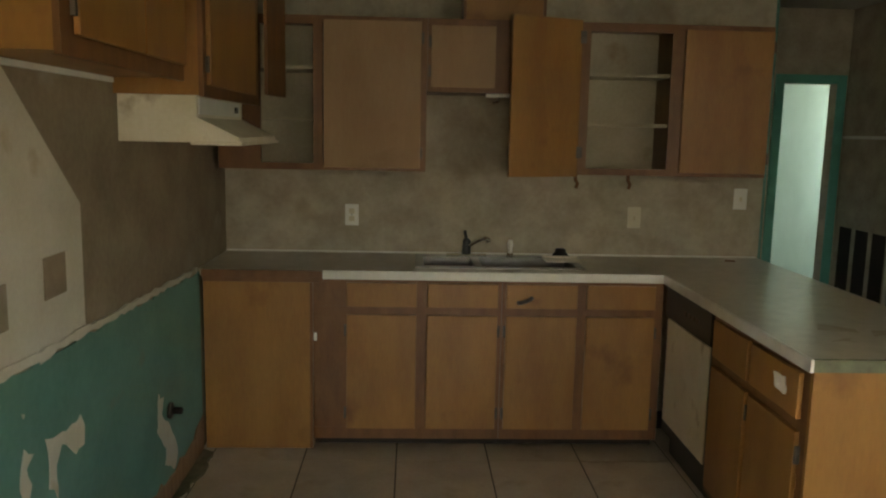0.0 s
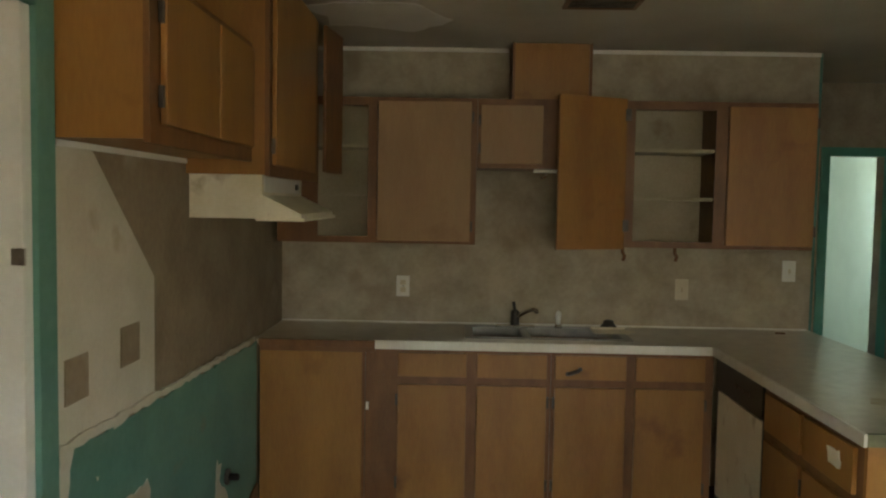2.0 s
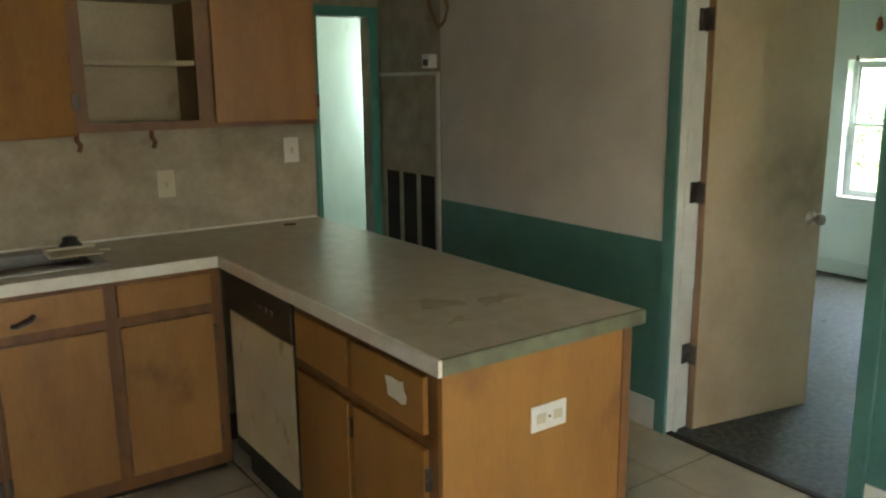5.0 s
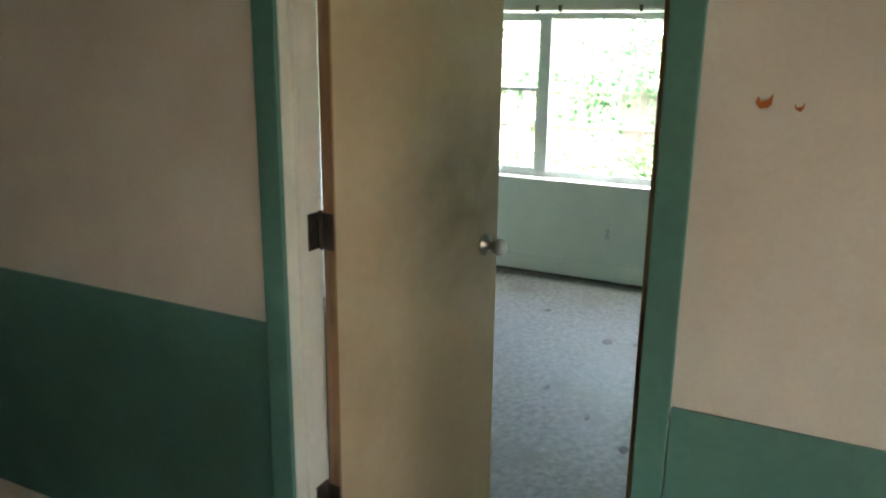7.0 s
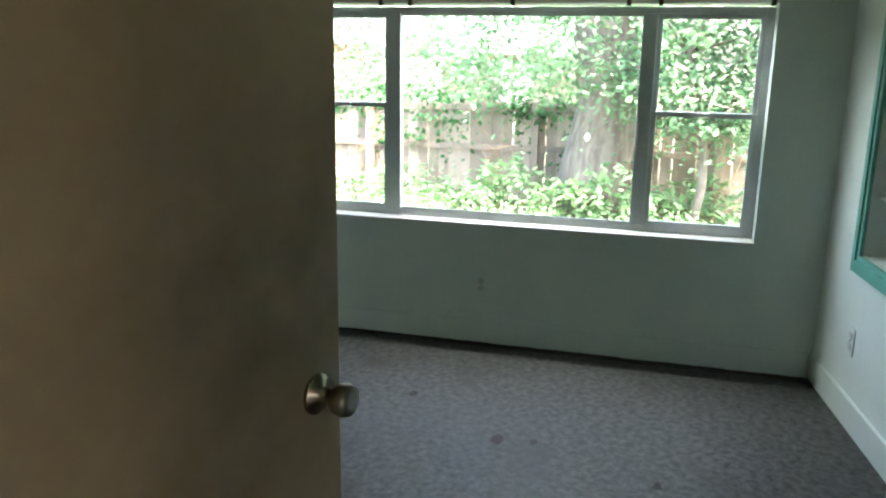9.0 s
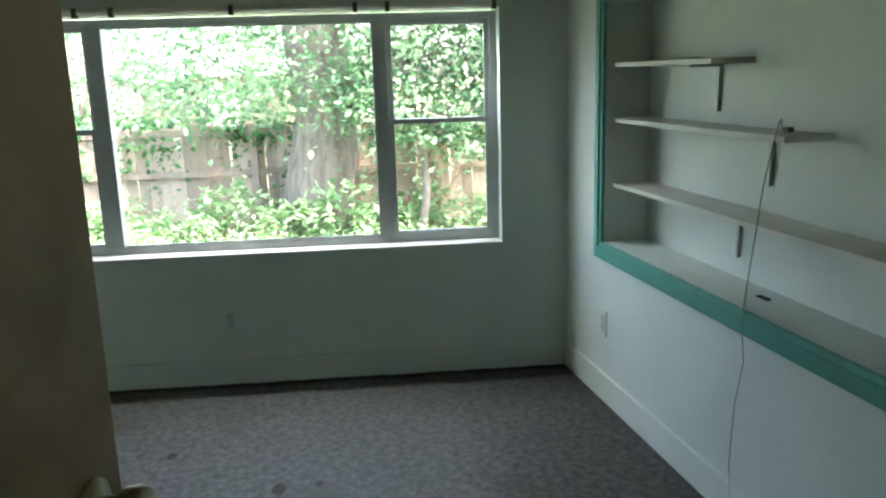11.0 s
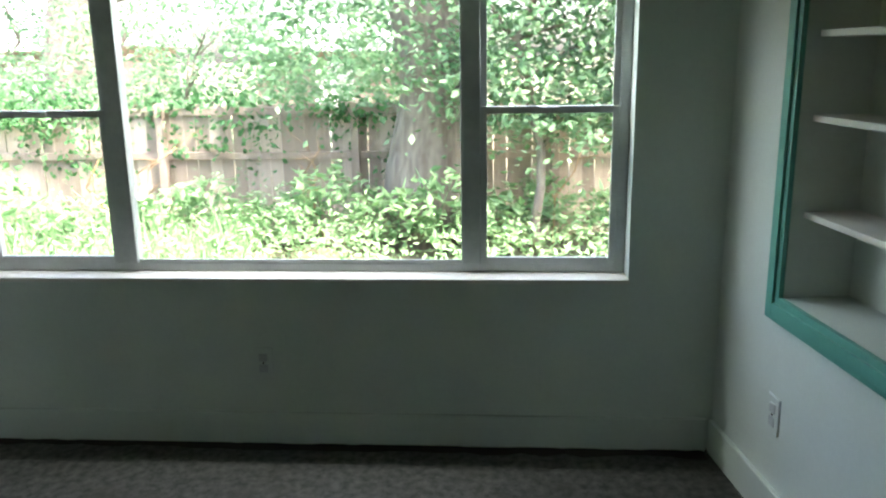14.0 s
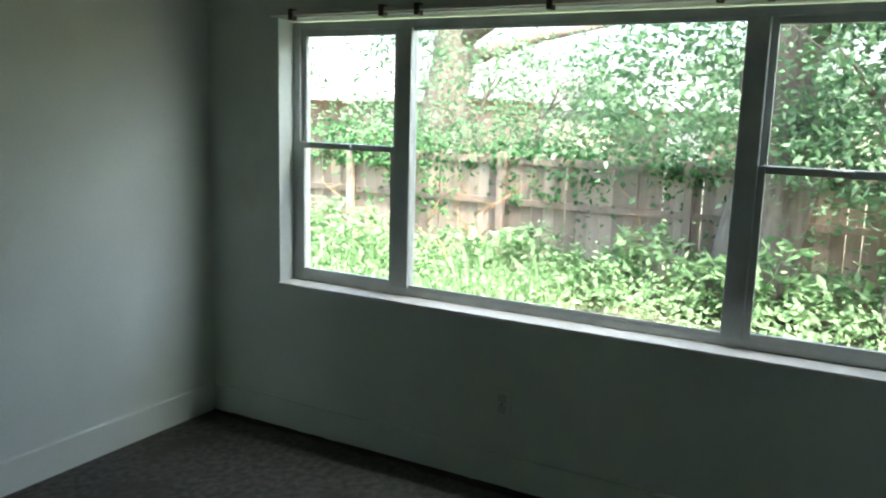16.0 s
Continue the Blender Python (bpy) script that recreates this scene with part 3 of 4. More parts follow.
cp = [(6.80, 1.24, 1.218), (6.74, 1.30, 1.225), (6.67, 1.355, 1.262), (6.63, 1.388, 1.258), (6.645, 1.394, 1.19), (6.675, 1.395, 1.08), (6.69, 1.398, 0.96), (6.72, 1.398, 0.80), (6.735, 1.4, 0.67), (6.725, 1.394, 0.55), (6.76, 1.394, 0.40), (6.77, 1.396, 0.2), (6.74, 1.40, 0.012), (6.6, 1.46, 0.010)]
part("cord", tube(cp, 0.002, 6), "wire", cable)
part("plug", box(6.785, 6.81, 1.23, 1.25, 1.2145, 1.23, 0.003), "hinge", cable)
skewed(cable)
skewed(setting("burn_mark", prism(ragged([(6.81, 1.25), (6.87, 1.245), (6.87, 1.265), (6.82, 1.27)], 0.005, 0.02, 2), "z", NZ0, NZ0 + 0.004), "dark", "dark burn mark on the niche sill", "stain"))


def plate(name, label, axis, at, w, h, material, holes, facing):
    """A wall plate with a toggle or sockets. axis: the wall's normal."""
    th = thing(name, label, "outlet" if "outlet" in name else "switch", at=at)
    x, y, z = at
    def pb(u0, u1, v0, v1, d0, d1, bev=0.0):
        a, b = sorted((d0 * facing, d1 * facing))
        return box(x + a, x + b, y + u0, y + u1, z + v0, z + v1, bev) if axis == "x" else box(x + u0, x + u1, y + a, y + b, z + v0, z + v1, bev)
    part("plate", pb(-w / 2, w / 2, -h / 2, h / 2, 0, 0.006, 0.002), material, th)
    for u, v, a, b in holes:
        part("toggle" if "switch" in name else "socket", pb(u - a / 2, u + a / 2, v - b / 2, v + b / 2, 0.006, 0.009 if "outlet" in name else 0.016), {"white": "ivory", "ivory": "inside", "ivory": "inside", "bed_wall": "alu"}.get(material, material), th)
    part("screw", pb(-0.003, 0.003, -0.003, 0.003, 0.006, 0.008), "hinge", th)
    return th


SOCK = ((0, 0.021, 0.03, 0.028), (0, -0.021, 0.03, 0.028))
plate("wall_outlet", "white duplex outlet on the papered wall above the counter", "y", (1.425, YB, 1.125), 0.075, 0.118, "white", SOCK, -1)
plate("light_switch", "ivory switch plate on the papered wall above the counter", "y", (3.01, YB, 1.135), 0.075, 0.118, "ivory", ((0, 0, 0.01, 0.024),), -1)
plate("light_switch", "white switch plate near the end of the papered wall", "y", (3.61, YB, 1.25), 0.075, 0.118, "white", ((0, 0, 0.01, 0.024),), -1)
plate("wall_outlet", "painted-over outlet below the window", "x", (XW, 2.969, 0.315), 0.07, 0.115, "bed_wall", SOCK, -1)
skewed(plate("wall_outlet", "painted outlet below the niche", "y", (7.793, YR, 0.345), 0.07, 0.115, "bed_wall", SOCK, 1))
plate("wall_switch", "pale switch plate on the warm white wall", "x", (XD, 4.30, 1.30), 0.07, 0.115, "wall", ((0, 0, 0.01, 0.024),), -1)
for yy, zz, w in ((1.812, 1.445, 0.012), (1.758, 1.438, 0.007)):
    setting("rust_mark", prism(ragged([(yy - w, zz + w), (yy - w, zz - w * 0.4), (yy - w * 0.4, zz - w), (yy + w * 0.5, zz - w), (yy + w, zz - w * 0.3), (yy + w * 0.8, zz + w * 0.7), (yy + w * 0.4, zz - w * 0.2), (yy - w * 0.5, zz + w * 0.2)], 0.0015, 0.006, 3), "x", XD - 0.003, XD), "rust", "orange rust mark on the wall", "stain")

# ---- passage fittings ----
ret = thing("air_return", "tall papered panel with three dark vertical louvre slots", "air vent", at=(XD, 4.87, 0))
part("panel", boxes([(XD - 0.002, XD + 0.012, 4.55, 5.20, 1.0, 1.60), (XD - 0.002, XD + 0.012, 4.55, 5.20, 0.0, 0.47), (XD - 0.002, XD + 0.012, 4.55, 4.60, 0.47, 1.0), (XD - 0.002, XD + 0.012, 5.16, 5.20, 0.47, 1.0), (XD - 0.002, XD + 0.012, 4.76, 4.80, 0.47, 1.0), (XD - 0.002, XD + 0.012, 4.96, 5.0, 0.47, 1.0)]), "paper", ret)
part("frame", boxes([(XD - 0.014, XD - 0.002, 4.535, 4.565, 0, 1.62), (XD - 0.014, XD - 0.002, 4.565, 5.20, 1.60, 1.62)], 0.002), "trim", ret)
# slots are shallow sheets; the shade of their depth is in the colour
for a in (4.60, 4.80, 5.0):
    part("slot", box(XD + 0.003, XD + 0.0115, a, a + 0.16, 0.47, 1.0), "dark", ret, "shallow backing coloured dark for the slot's shade")
chime = thing("door_chime", "small white box on the passage wall", "chime", at=(XD, 4.62, 1.68))
part("case", box(XD - 0.045, XD + 0.012, 4.58, 4.66, 1.64, 1.72, 0.006), "white", chime)
part("grille", box(XD - 0.048, XD - 0.045, 4.595, 4.645, 1.655, 1.69), "hinge", chime)
# peeled outline on the wall, modelled as a raised ring
ring = thing("peeled_outline", "pinkish heart-shaped peeled outline on the wall, drawn as a ring", "plaque", at=(XD, 4.52, 1.95))
part("rim", tube([(XD - 0.01, 4.46, 2.03), (XD - 0.01, 4.44, 1.97), (XD - 0.01, 4.47, 1.90), (XD - 0.01, 4.54, 1.86), (XD - 0.01, 4.58, 1.92), (XD - 0.01, 4.64, 2.02), (XD - 0.01, 4.60, 2.05), (XD - 0.01, 4.46, 2.04)], 0.010, 8), "pale", ring)
cv = thing("ceiling_vent", "rusty rectangular ceiling vent", "air vent", at=(2.33, 3.11, ZC))
part("frame", boxes([(2.17, 2.49, 3.02, 3.04, ZC - 0.012, ZC), (2.17, 2.49, 3.18, 3.20, ZC - 0.012, ZC), (2.17, 2.19, 3.04, 3.18, ZC - 0.012, ZC), (2.47, 2.49, 3.04, 3.18, ZC - 0.012, ZC)], 0.002), "frame", cv)
# thin sheet coloured dark in place of the shaded duct
part("backing", box(2.19, 2.47, 3.04, 3.18, ZC - 0.003, ZC), "dark", cv)
for k in range(6):
    part("slat", box(2.19, 2.47, 3.05 + k * 0.022, 3.056 + k * 0.022, ZC - 0.011, ZC - 0.003), "hinge", cv)
cs = [("ceiling_patch", [(1.05, 3.2), (1.55, 3.15), (1.7, 3.5), (1.5, 3.75), (1.1, 3.6)])]
for nm, o in cs:
    setting(nm, prism(ragged(o, 0.03, 0.08, 8), "z", ZC - 0.003, ZC), "trim", "peeling patch of ceiling paint", "stain")

for oy, oz, s in ((3.779, 1.955, 1.0), (3.629, 1.965, 0.7)):
    orn = thing("hanging_ornament", "small red ornament hanging on the wall above the window", "ornament", at=(XW, oy, oz))
    part("body", lathe([(0.004, -0.06 * s), (0.02 * s, -0.05 * s), (0.026 * s, -0.01 * s), (0.016 * s, 0.02 * s), (0.018 * s, 0.035 * s), (0.004, 0.05 * s)], pose(XW - 0.03, oy, oz)), "rust", orn)
    part("string", tube([(XW - 0.03, oy, oz + 0.045 * s), (XW - 0.004, oy, oz + 0.12)], 0.002, 6), "wire", orn)

rng = random.Random(77)
for sx, sy, sr in ((7.18, 2.66, 0.045), (7.20, 2.52, 0.03), (6.75, 2.25, 0.035), (6.5, 2.75, 0.03), (6.3, 2.5, 0.025), (7.0, 2.05, 0.03), (6.1, 2.3, 0.035), (7.5, 3.1, 0.03), (6.9, 3.3, 0.03)):
    pts = [(sx + sr * rng.uniform(0.6, 1.2) * math.cos(a * 0.7), sy + sr * rng.uniform(0.35, 0.7) * math.sin(a * 0.7)) for a in range(9)]
    setting("floor_stain", prism(pts, "z", 0.004, 0.0052), "dark", "small dark stain on the bedroom floor", "stain")
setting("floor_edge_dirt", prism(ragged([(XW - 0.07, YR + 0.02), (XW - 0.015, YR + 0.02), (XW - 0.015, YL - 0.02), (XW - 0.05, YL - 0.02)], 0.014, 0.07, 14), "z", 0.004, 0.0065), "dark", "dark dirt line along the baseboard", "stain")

# ---- kitchen cabinets ----
FY = 3.605      # base cabinet fronts
UY = 3.88       # wall cabinet fronts


def front(parent, name, x0, x1, z0, z1, y, material="wood", hinge_side=0):
    d = part(name, box(x0, x1, y - 0.018, y, z0, z1, 0.004), material, parent)
    if hinge_side:
        hx = x0 - 0.006 if hinge_side < 0 else x1 + 0.006
        for hz in (z0 + 0.08, z1 - 0.08):
            part("hinge", box(hx - 0.007, hx + 0.007, y - 0.016, y, hz - 0.028, hz + 0.028, 0.002), "hinge", d, "dark hinge")
    return d


def base_unit(x0, x1, cols, label):
    u = thing("base_cabinet", label, "cabinet", "base cabinets", at=(x0, FY, 0))
    part("body", box(x0, x1, FY + 0.02, YB - 0.004, 0.09, 0.874), "frame", u)
    # toe kick colour carries the shade under the cabinet
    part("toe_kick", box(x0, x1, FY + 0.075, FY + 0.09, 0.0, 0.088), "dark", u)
    xs = sorted({x0, x1} | {v for c in cols for v in c})
    part("face_frame", boxes([(x0, x1, FY, FY + 0.02, 0.055, 0.115), (x0, x1, FY, FY + 0.02, 0.69, 0.735), (x0, x1, FY, FY + 0.02, 0.855, 0.874)] + [(a, b, FY + 0.0015, FY + 0.0195, 0.115, 0.855) for a, b in zip(xs[::2], xs[1::2])]), "frame", u)
    for i, (a, b) in enumerate(cols):
        front(u, "drawer_front", a - 0.004, b + 0.004, 0.735, 0.855, FY)
        front(u, "cabinet_door", a - 0.004, b + 0.004, 0.112, 0.695, FY, hinge_side=-1 if i % 2 == 0 else 1)
    return u


left_panel = thing("end_cabinet", "plain stained plywood cupboard end reaching the floor", "cabinet", at=(1.0, FY, 0))
part("panel", box(X0 + 0.018, 1.265, FY, FY + 0.02, 0.0, 0.85, 0.003), "wood", left_panel)
part("side", box(1.265, 1.28, FY, YB - 0.004, 0.0, 0.85), "frame", left_panel)
part("top_rail", box(X0 + 0.018, 1.33, FY - 0.012, FY + 0.02, 0.852, 0.878, 0.003), "frame", left_panel)
part("catch", box(1.285, 1.30, FY - 0.008, FY, 0.56, 0.60, 0.003), "white", left_panel, "small white catch")
base_unit(1.282, 2.21, [(1.45, 1.785), (1.845, 2.185)], "stained plywood base cabinet with two drawers and doors")
u2 = base_unit(2.212, 3.02, [(2.235, 2.58), (2.635, 2.97)], "stained plywood base cabinet under the sink end")
part("drawer_pull", tube([(2.29, FY - 0.02, 0.765), (2.30, FY - 0.042, 0.77), (2.34, FY - 0.045, 0.785), (2.355, FY - 0.02, 0.79)], 0.010, 8), "hinge", u2, "broken dark pull hanging askew")

PX = 3.035      # peninsula fronts
dw = thing("dishwasher", "old dishwasher with a black control strip and white door panel", "dishwasher", at=(PX, 3.27, 0))
part("body", box(PX + 0.03, 3.62, 2.975, 3.575, 0.1, 0.87), "black", dw)
part("control_panel", box(PX - 0.012, PX + 0.03, 2.975, 3.575, 0.715, 0.868, 0.004), "black", dw)
part("door_panel", box(PX - 0.004, PX + 0.03, 2.995, 3.56, 0.185, 0.705, 0.004), "enamel", dw, "yellowed white panel")
part("panel_trim", boxes([(PX, PX + 0.03, 2.975, 2.993, 0.13, 0.713), (PX, PX + 0.03, 3.562, 3.575, 0.13, 0.713), (PX, PX + 0.03, 2.993, 3.562, 0.13, 0.183)]), "black", dw)
part("kick_plate", box(PX + 0.05, PX + 0.06, 2.975, 3.575, 0.0, 0.125), "black", dw)
for k in range(4):
    part("button", box(PX - 0.018, PX - 0.012, 3.12 + k * 0.05, 3.15 + k * 0.05, 0.78, 0.80, 0.002), "hinge", dw)

pen = thing("peninsula_cabinet", "stained plywood peninsula base cabinet with two doors", "cabinet", "base cabinets", at=(PX, 2.55, 0))
part("body", box(PX + 0.02, 3.62, 2.15, 2.972, 0.09, 0.874), "frame", pen)
# shade below the peninsula doors is coloured into the toe kick
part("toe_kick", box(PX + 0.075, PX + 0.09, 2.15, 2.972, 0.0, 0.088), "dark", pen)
part("face_frame", boxes([(PX, PX + 0.02, 2.15, 2.972, 0.085, 0.125), (PX, PX + 0.02, 2.15, 2.972, 0.645, 0.69), (PX, PX + 0.02, 2.15, 2.972, 0.845, 0.874), (PX + 0.0015, PX + 0.0195, 2.15, 2.20, 0.125, 0.845), (PX + 0.0015, PX + 0.0195, 2.56, 2.60, 0.125, 0.845), (PX + 0.0015, PX + 0.0195, 2.93, 2.972, 0.125, 0.845)]), "frame", pen)
for a, b in ((2.195, 2.565), (2.595, 2.935)):
    part("drawer_front", box(PX - 0.018, PX, a, b, 0.69, 0.845, 0.004), "wood", pen)
    dd = part("cabinet_door", box(PX - 0.018, PX, a, b, 0.122, 0.648, 0.004), "wood", pen)
    for hz in (0.2, 0.57):
        part("hinge", box(PX - 0.016, PX, a - 0.014, a - 0.002, hz - 0.03, hz + 0.03, 0.002), "hinge", dd)
part("paper_scrap", prism(ragged([(2.27, 0.745), (2.36, 0.745), (2.37, 0.80), (2.28, 0.805)], 0.006, 0.02, 6), "x", PX - 0.0205, PX - 0.018), "white", pen, "torn white paper label stuck on the drawer")
part("end_panel", box(PX - 0.004, 3.665, 2.13, 2.15, 0.0, 0.874, 0.002), "wood", pen, "plain plywood end panel")
part("back_panel", box(3.62, 3.64, 2.15, 3.58, 0.0, 0.874), "wood", pen)
part("corner_post", box(3.665, 3.70, 2.125, 2.155, 0.0, 0.874, 0.003), "frame", pen)
plate("end_outlet", "white double outlet plate on the peninsula end panel", "y", (3.38, 2.13, 0.675), 0.125, 0.072, "white", ((-0.03, 0, 0.03, 0.026), (0.03, 0, 0.03, 0.026)), -1)

ct = thing("countertop", "worn beige laminate worktop turning into a peninsula, with brown stains", "countertop", at=(2.2, 3.9, 0.88))
SX0, SX1, SY0, SY1 = 1.80, 2.62, 3.71, 4.10
part("top", boxes([(X0 + 0.002, SX0, 3.592, YB - 0.002, 0.88, 0.915), (SX1, 3.73, 3.592, YB - 0.002, 0.88, 0.915), (SX0, SX1, 3.592, SY0, 0.88, 0.915), (SX0, SX1, SY1, YB - 0.002, 0.88, 0.915), (3.016, 3.73, 2.118, 3.592, 0.88, 0.915)]), "counter", ct)
part("front_edge", boxes([(1.33, 3.016, 3.58, 3.592, 0.872, 0.9155), (3.004, 3.016, 2.106, 3.58, 0.872, 0.9155)], 0.002), "counter_edge", ct, "white laminate edge strip")
part("end_edge", box(3.016, 3.732, 2.106, 2.118, 0.874, 0.915), "green_edge", ct, "bare dark green edge")
part("wood_edge", box(X0 + 0.018, 1.33, 3.575, 3.592, 0.879, 0.914, 0.002), "frame", ct, "bare brown edge")
part("caulk", boxes([(X0 + 0.002, 3.72, YB - 0.01, YB - 0.002, 0.915, 0.922)]), "trim", ct)
for i, o in enumerate([[(3.22, 2.50), (3.34, 2.46), (3.36, 2.54), (3.25, 2.58)], [(3.40, 2.42), (3.55, 2.44), (3.53, 2.50), (3.43, 2.50)], [(3.20, 2.34), (3.28, 2.32), (3.27, 2.38)]]):
    part("stain", prism(ragged(o, 0.018, 0.03, 30 + i), "z", 0.915, 0.9158), "counter_stain", ct, "brown stain")

sink = thing("kitchen_sink", "dull stainless double-bowl sink set in the worktop", "sink", at=(2.21, 3.9, 0.915))
part("rim", boxes([(SX0 - 0.02, SX1 + 0.02, SY0 - 0.02, SY0 + 0.02, 0.915, 0.921), (SX0 - 0.02, SX1 + 0.02, SY1 - 0.06, SY1 + 0.02, 0.915, 0.921), (SX0 - 0.02, SX0 + 0.02, SY0 + 0.02, SY1 - 0.06, 0.915, 0.921), (SX1 - 0.02, SX1 + 0.02, SY0 + 0.02, SY1 - 0.06, 0.915, 0.921), (2.08, 2.12, SY0 + 0.02, SY1 - 0.06, 0.912, 0.920)], 0.002), "steel", sink)
for a, b in ((SX0 + 0.02, 2.08), (2.12, SX1 - 0.02)):
    part("bowl", boxes([(a, b, SY0 + 0.02, SY1 - 0.06, 0.735, 0.74), (a, a + 0.004, SY0 + 0.02, SY1 - 0.06, 0.74, 0.915), (b - 0.004, b, SY0 + 0.02, SY1 - 0.06, 0.74, 0.915), (a, b, SY0 + 0.02, SY0 + 0.024, 0.74, 0.915), (a, b, SY1 - 0.064, SY1 - 0.06, 0.74, 0.915)]), "steel", sink)
    part("drain", lathe([(0.04, 0), (0.04, 0.004), (0.02, 0.005), (0.0, 0.002)], pose((a + b) / 2, 3.89, 0.7405)), "hinge", sink)
fa = thing("faucet", "single-lever kitchen faucet with a dark body on a chrome plate", "faucet", at=(2.06, 4.07, 0.921))
part("base_plate", box(1.95, 2.17, 4.05, 4.095, 0.921, 0.932, 0.005), "chrome", fa)
part("body", lathe([(0.026, 0), (0.024, 0.03), (0.021, 0.06), (0.022, 0.075), (0.012, 0.085)], pose(2.06, 4.072, 0.932)), "black", fa)
part("spout", tube([(2.06, 4.07, 0.965), (2.09, 4.04, 0.995), (2.12, 4.00, 1.02), (2.15, 3.965, 1.035), (2.165, 3.945, 1.03), (2.168, 3.94, 1.015)], 0.012, 12), "chrome", fa)
part("lever", tube([(2.06, 4.072, 1.01), (2.055, 4.075, 1.035), (2.05, 4.08, 1.06)], 0.009, 8), "black", fa)
sp = thing("side_sprayer", "white side sprayer standing behind the sink", "sprayer", at=(2.30, 4.07, 0.921))
part("holder", lathe([(0.022, 0), (0.02, 0.012), (0.013, 0.02)], pose(2.30, 4.07, 0.921)), "chrome", sp)
part("nozzle", lathe([(0.011, 0), (0.013, 0.03), (0.016, 0.05), (0.012, 0.07), (0.006, 0.075)], pose(2.30, 4.07, 0.94, 8)), "white", sp)
st = thing("sink_stopper", "black rubber sink stopper lying on the sink rim", "stopper", at=(2.58, 4.07, 0.921))
part("cup", lathe([(0.042, 0), (0.046, 0.012), (0.03, 0.03), (0.028, 0.045), (0.012, 0.05)], pose(2.58, 4.075, 0.921)), "black", st)
tr = thing("plastic_tray", "flat white plastic tray across the sink corner", "tray", at=(2.58, 3.95, 0.921))
part("tray", boxes([(2.47, 2.66, 3.88, 4.03, 0.9215, 0.926), (2.47, 2.66, 4.026, 4.03, 0.926, 0.935), (2.47, 2.474, 3.88, 4.026, 0.926, 0.935)], 0.0015), "ivory", tr)
part("handle", box(2.66, 2.70, 3.94, 3.97, 0.922, 0.928, 0.002), "ivory", tr)
sc = thing("crumb", "small brown scrap lying on the worktop", "scrap", at=(3.52, 4.05, 0.915))
part("scrap", prism(ragged([(3.49, 4.04), (3.54, 4.03), (3.55, 4.06), (3.50, 4.065)], 0.004, 0.02, 3), "z", 0.915, 0.922), "frame", sc)

# wall cabinets along the sink wall
ZU0, ZU1 = 1.385, 2.155


def carcass(u, x0, x1, z0, z1, divs=(), open_back=True):
    w = 0.016
    for piece in [(x0, x0 + w, z0, z1), (x1 - w, x1, z0, z1), (x0 + w, x1 - w, z0, z0 + w), (x0 + w, x1 - w, z1 - w, z1)] + [(d - w / 2, d + w / 2, z0 + w, z1 - w) for d in divs]:
        part("carcass_panel", box(piece[0], piece[1], UY + 0.018, YB - 0.004, piece[2], piece[3]), "frame", u)
    part("back", box(x0 + w, x1 - w, YB - 0.012, YB - 0.0045, z0 + w, z1 - w), "inside", u, "pale cabinet back")


def rails(u, xs, x0, x1, z0, z1):
    part("face_frame", boxes([(x0, x1, UY, UY + 0.018, z0, z0 + 0.035), (x0, x1, UY, UY + 0.018, z1 - 0.045, z1)] + [(a, b, UY, UY + 0.0175, z0 + 0.035, z1 - 0.045) for a, b in xs]), "frame", u)


wa = thing("wall_cabinet", "stained wall cabinet with an open shelf bay and one pale door", "cabinet", "wall cabinets", at=(1.3, UY, ZU0))
carcass(wa, X0 + 0.04, 1.825, ZU0, ZU1, (1.275,))
rails(wa, [(X0 + 0.04, 0.985), (1.25, 1.30), (1.785, 1.825)], X0 + 0.04, 1.825, ZU0, ZU1)
front(wa, "cabinet_door", 1.305, 1.795, ZU0 + 0.015, ZU1 - 0.02, UY, "pale", 1)
for z in (1.645, 1.90):
    part("shelf", box(X0 + 0.06, 1.266, UY + 0.03, YB - 0.014, z - 0.009, z + 0.009), "inside", wa)
wb = thing("wall_cabinet", "short pale-doored wall cabinet above the sink", "cabinet", "wall cabinets", at=(2.05, UY, 1.79))
carcass(wb, 1.827, 2.285, 1.79, ZU1)
rails(wb, [(1.827, 1.85), (2.165, 2.285)], 1.827, 2.285, 1.79, ZU1)
front(wb, "cabinet_door", 1.845, 2.17, 1.815, ZU1 - 0.035, UY, "pale", -1)
wc = thing("wall_cabinet", "stained wall cabinet with an open door and bare shelves", "cabinet", "wall cabinets", at=(2.95, UY, ZU0))
carcass(wc, 2.287, 3.60, ZU0, ZU1, (3.10,))
rails(wc, [(2.287, 2.31), (2.59, 2.655), (3.075, 3.145), (3.575, 3.60)], 2.287, 3.60, ZU0, ZU1)
front(wc, "cabinet_door", 3.14, 3.595, ZU0 + 0.02, ZU1 - 0.025, UY, "wood", 1)
od = box(0, 0.40, -0.018, 0, ZU0 - 0.01, ZU1 + 0.01, 0.004)
bmesh.ops.transform(od, matrix=pose(2.61, UY - 0.004, 0, 0, 0, 180 + 22), verts=od.verts[:])
dd = part("open_door", od, "wood", wc, "stained door swung partly open")
for hz in (1.50, 2.08):
    part("hinge", box(2.60, 2.63, UY - 0.02, UY, hz - 0.03, hz + 0.03, 0.002), "hinge", dd)
for z in (1.645, 1.90):
    part("shelf", box(2.304, 3.09, UY + 0.03, YB - 0.014, z - 0.009, z + 0.009), "inside", wc)
ub = thing("undercabinet_bracket", "small white fitting under the short wall cabinet", "bracket", at=(2.22, UY, 1.78))
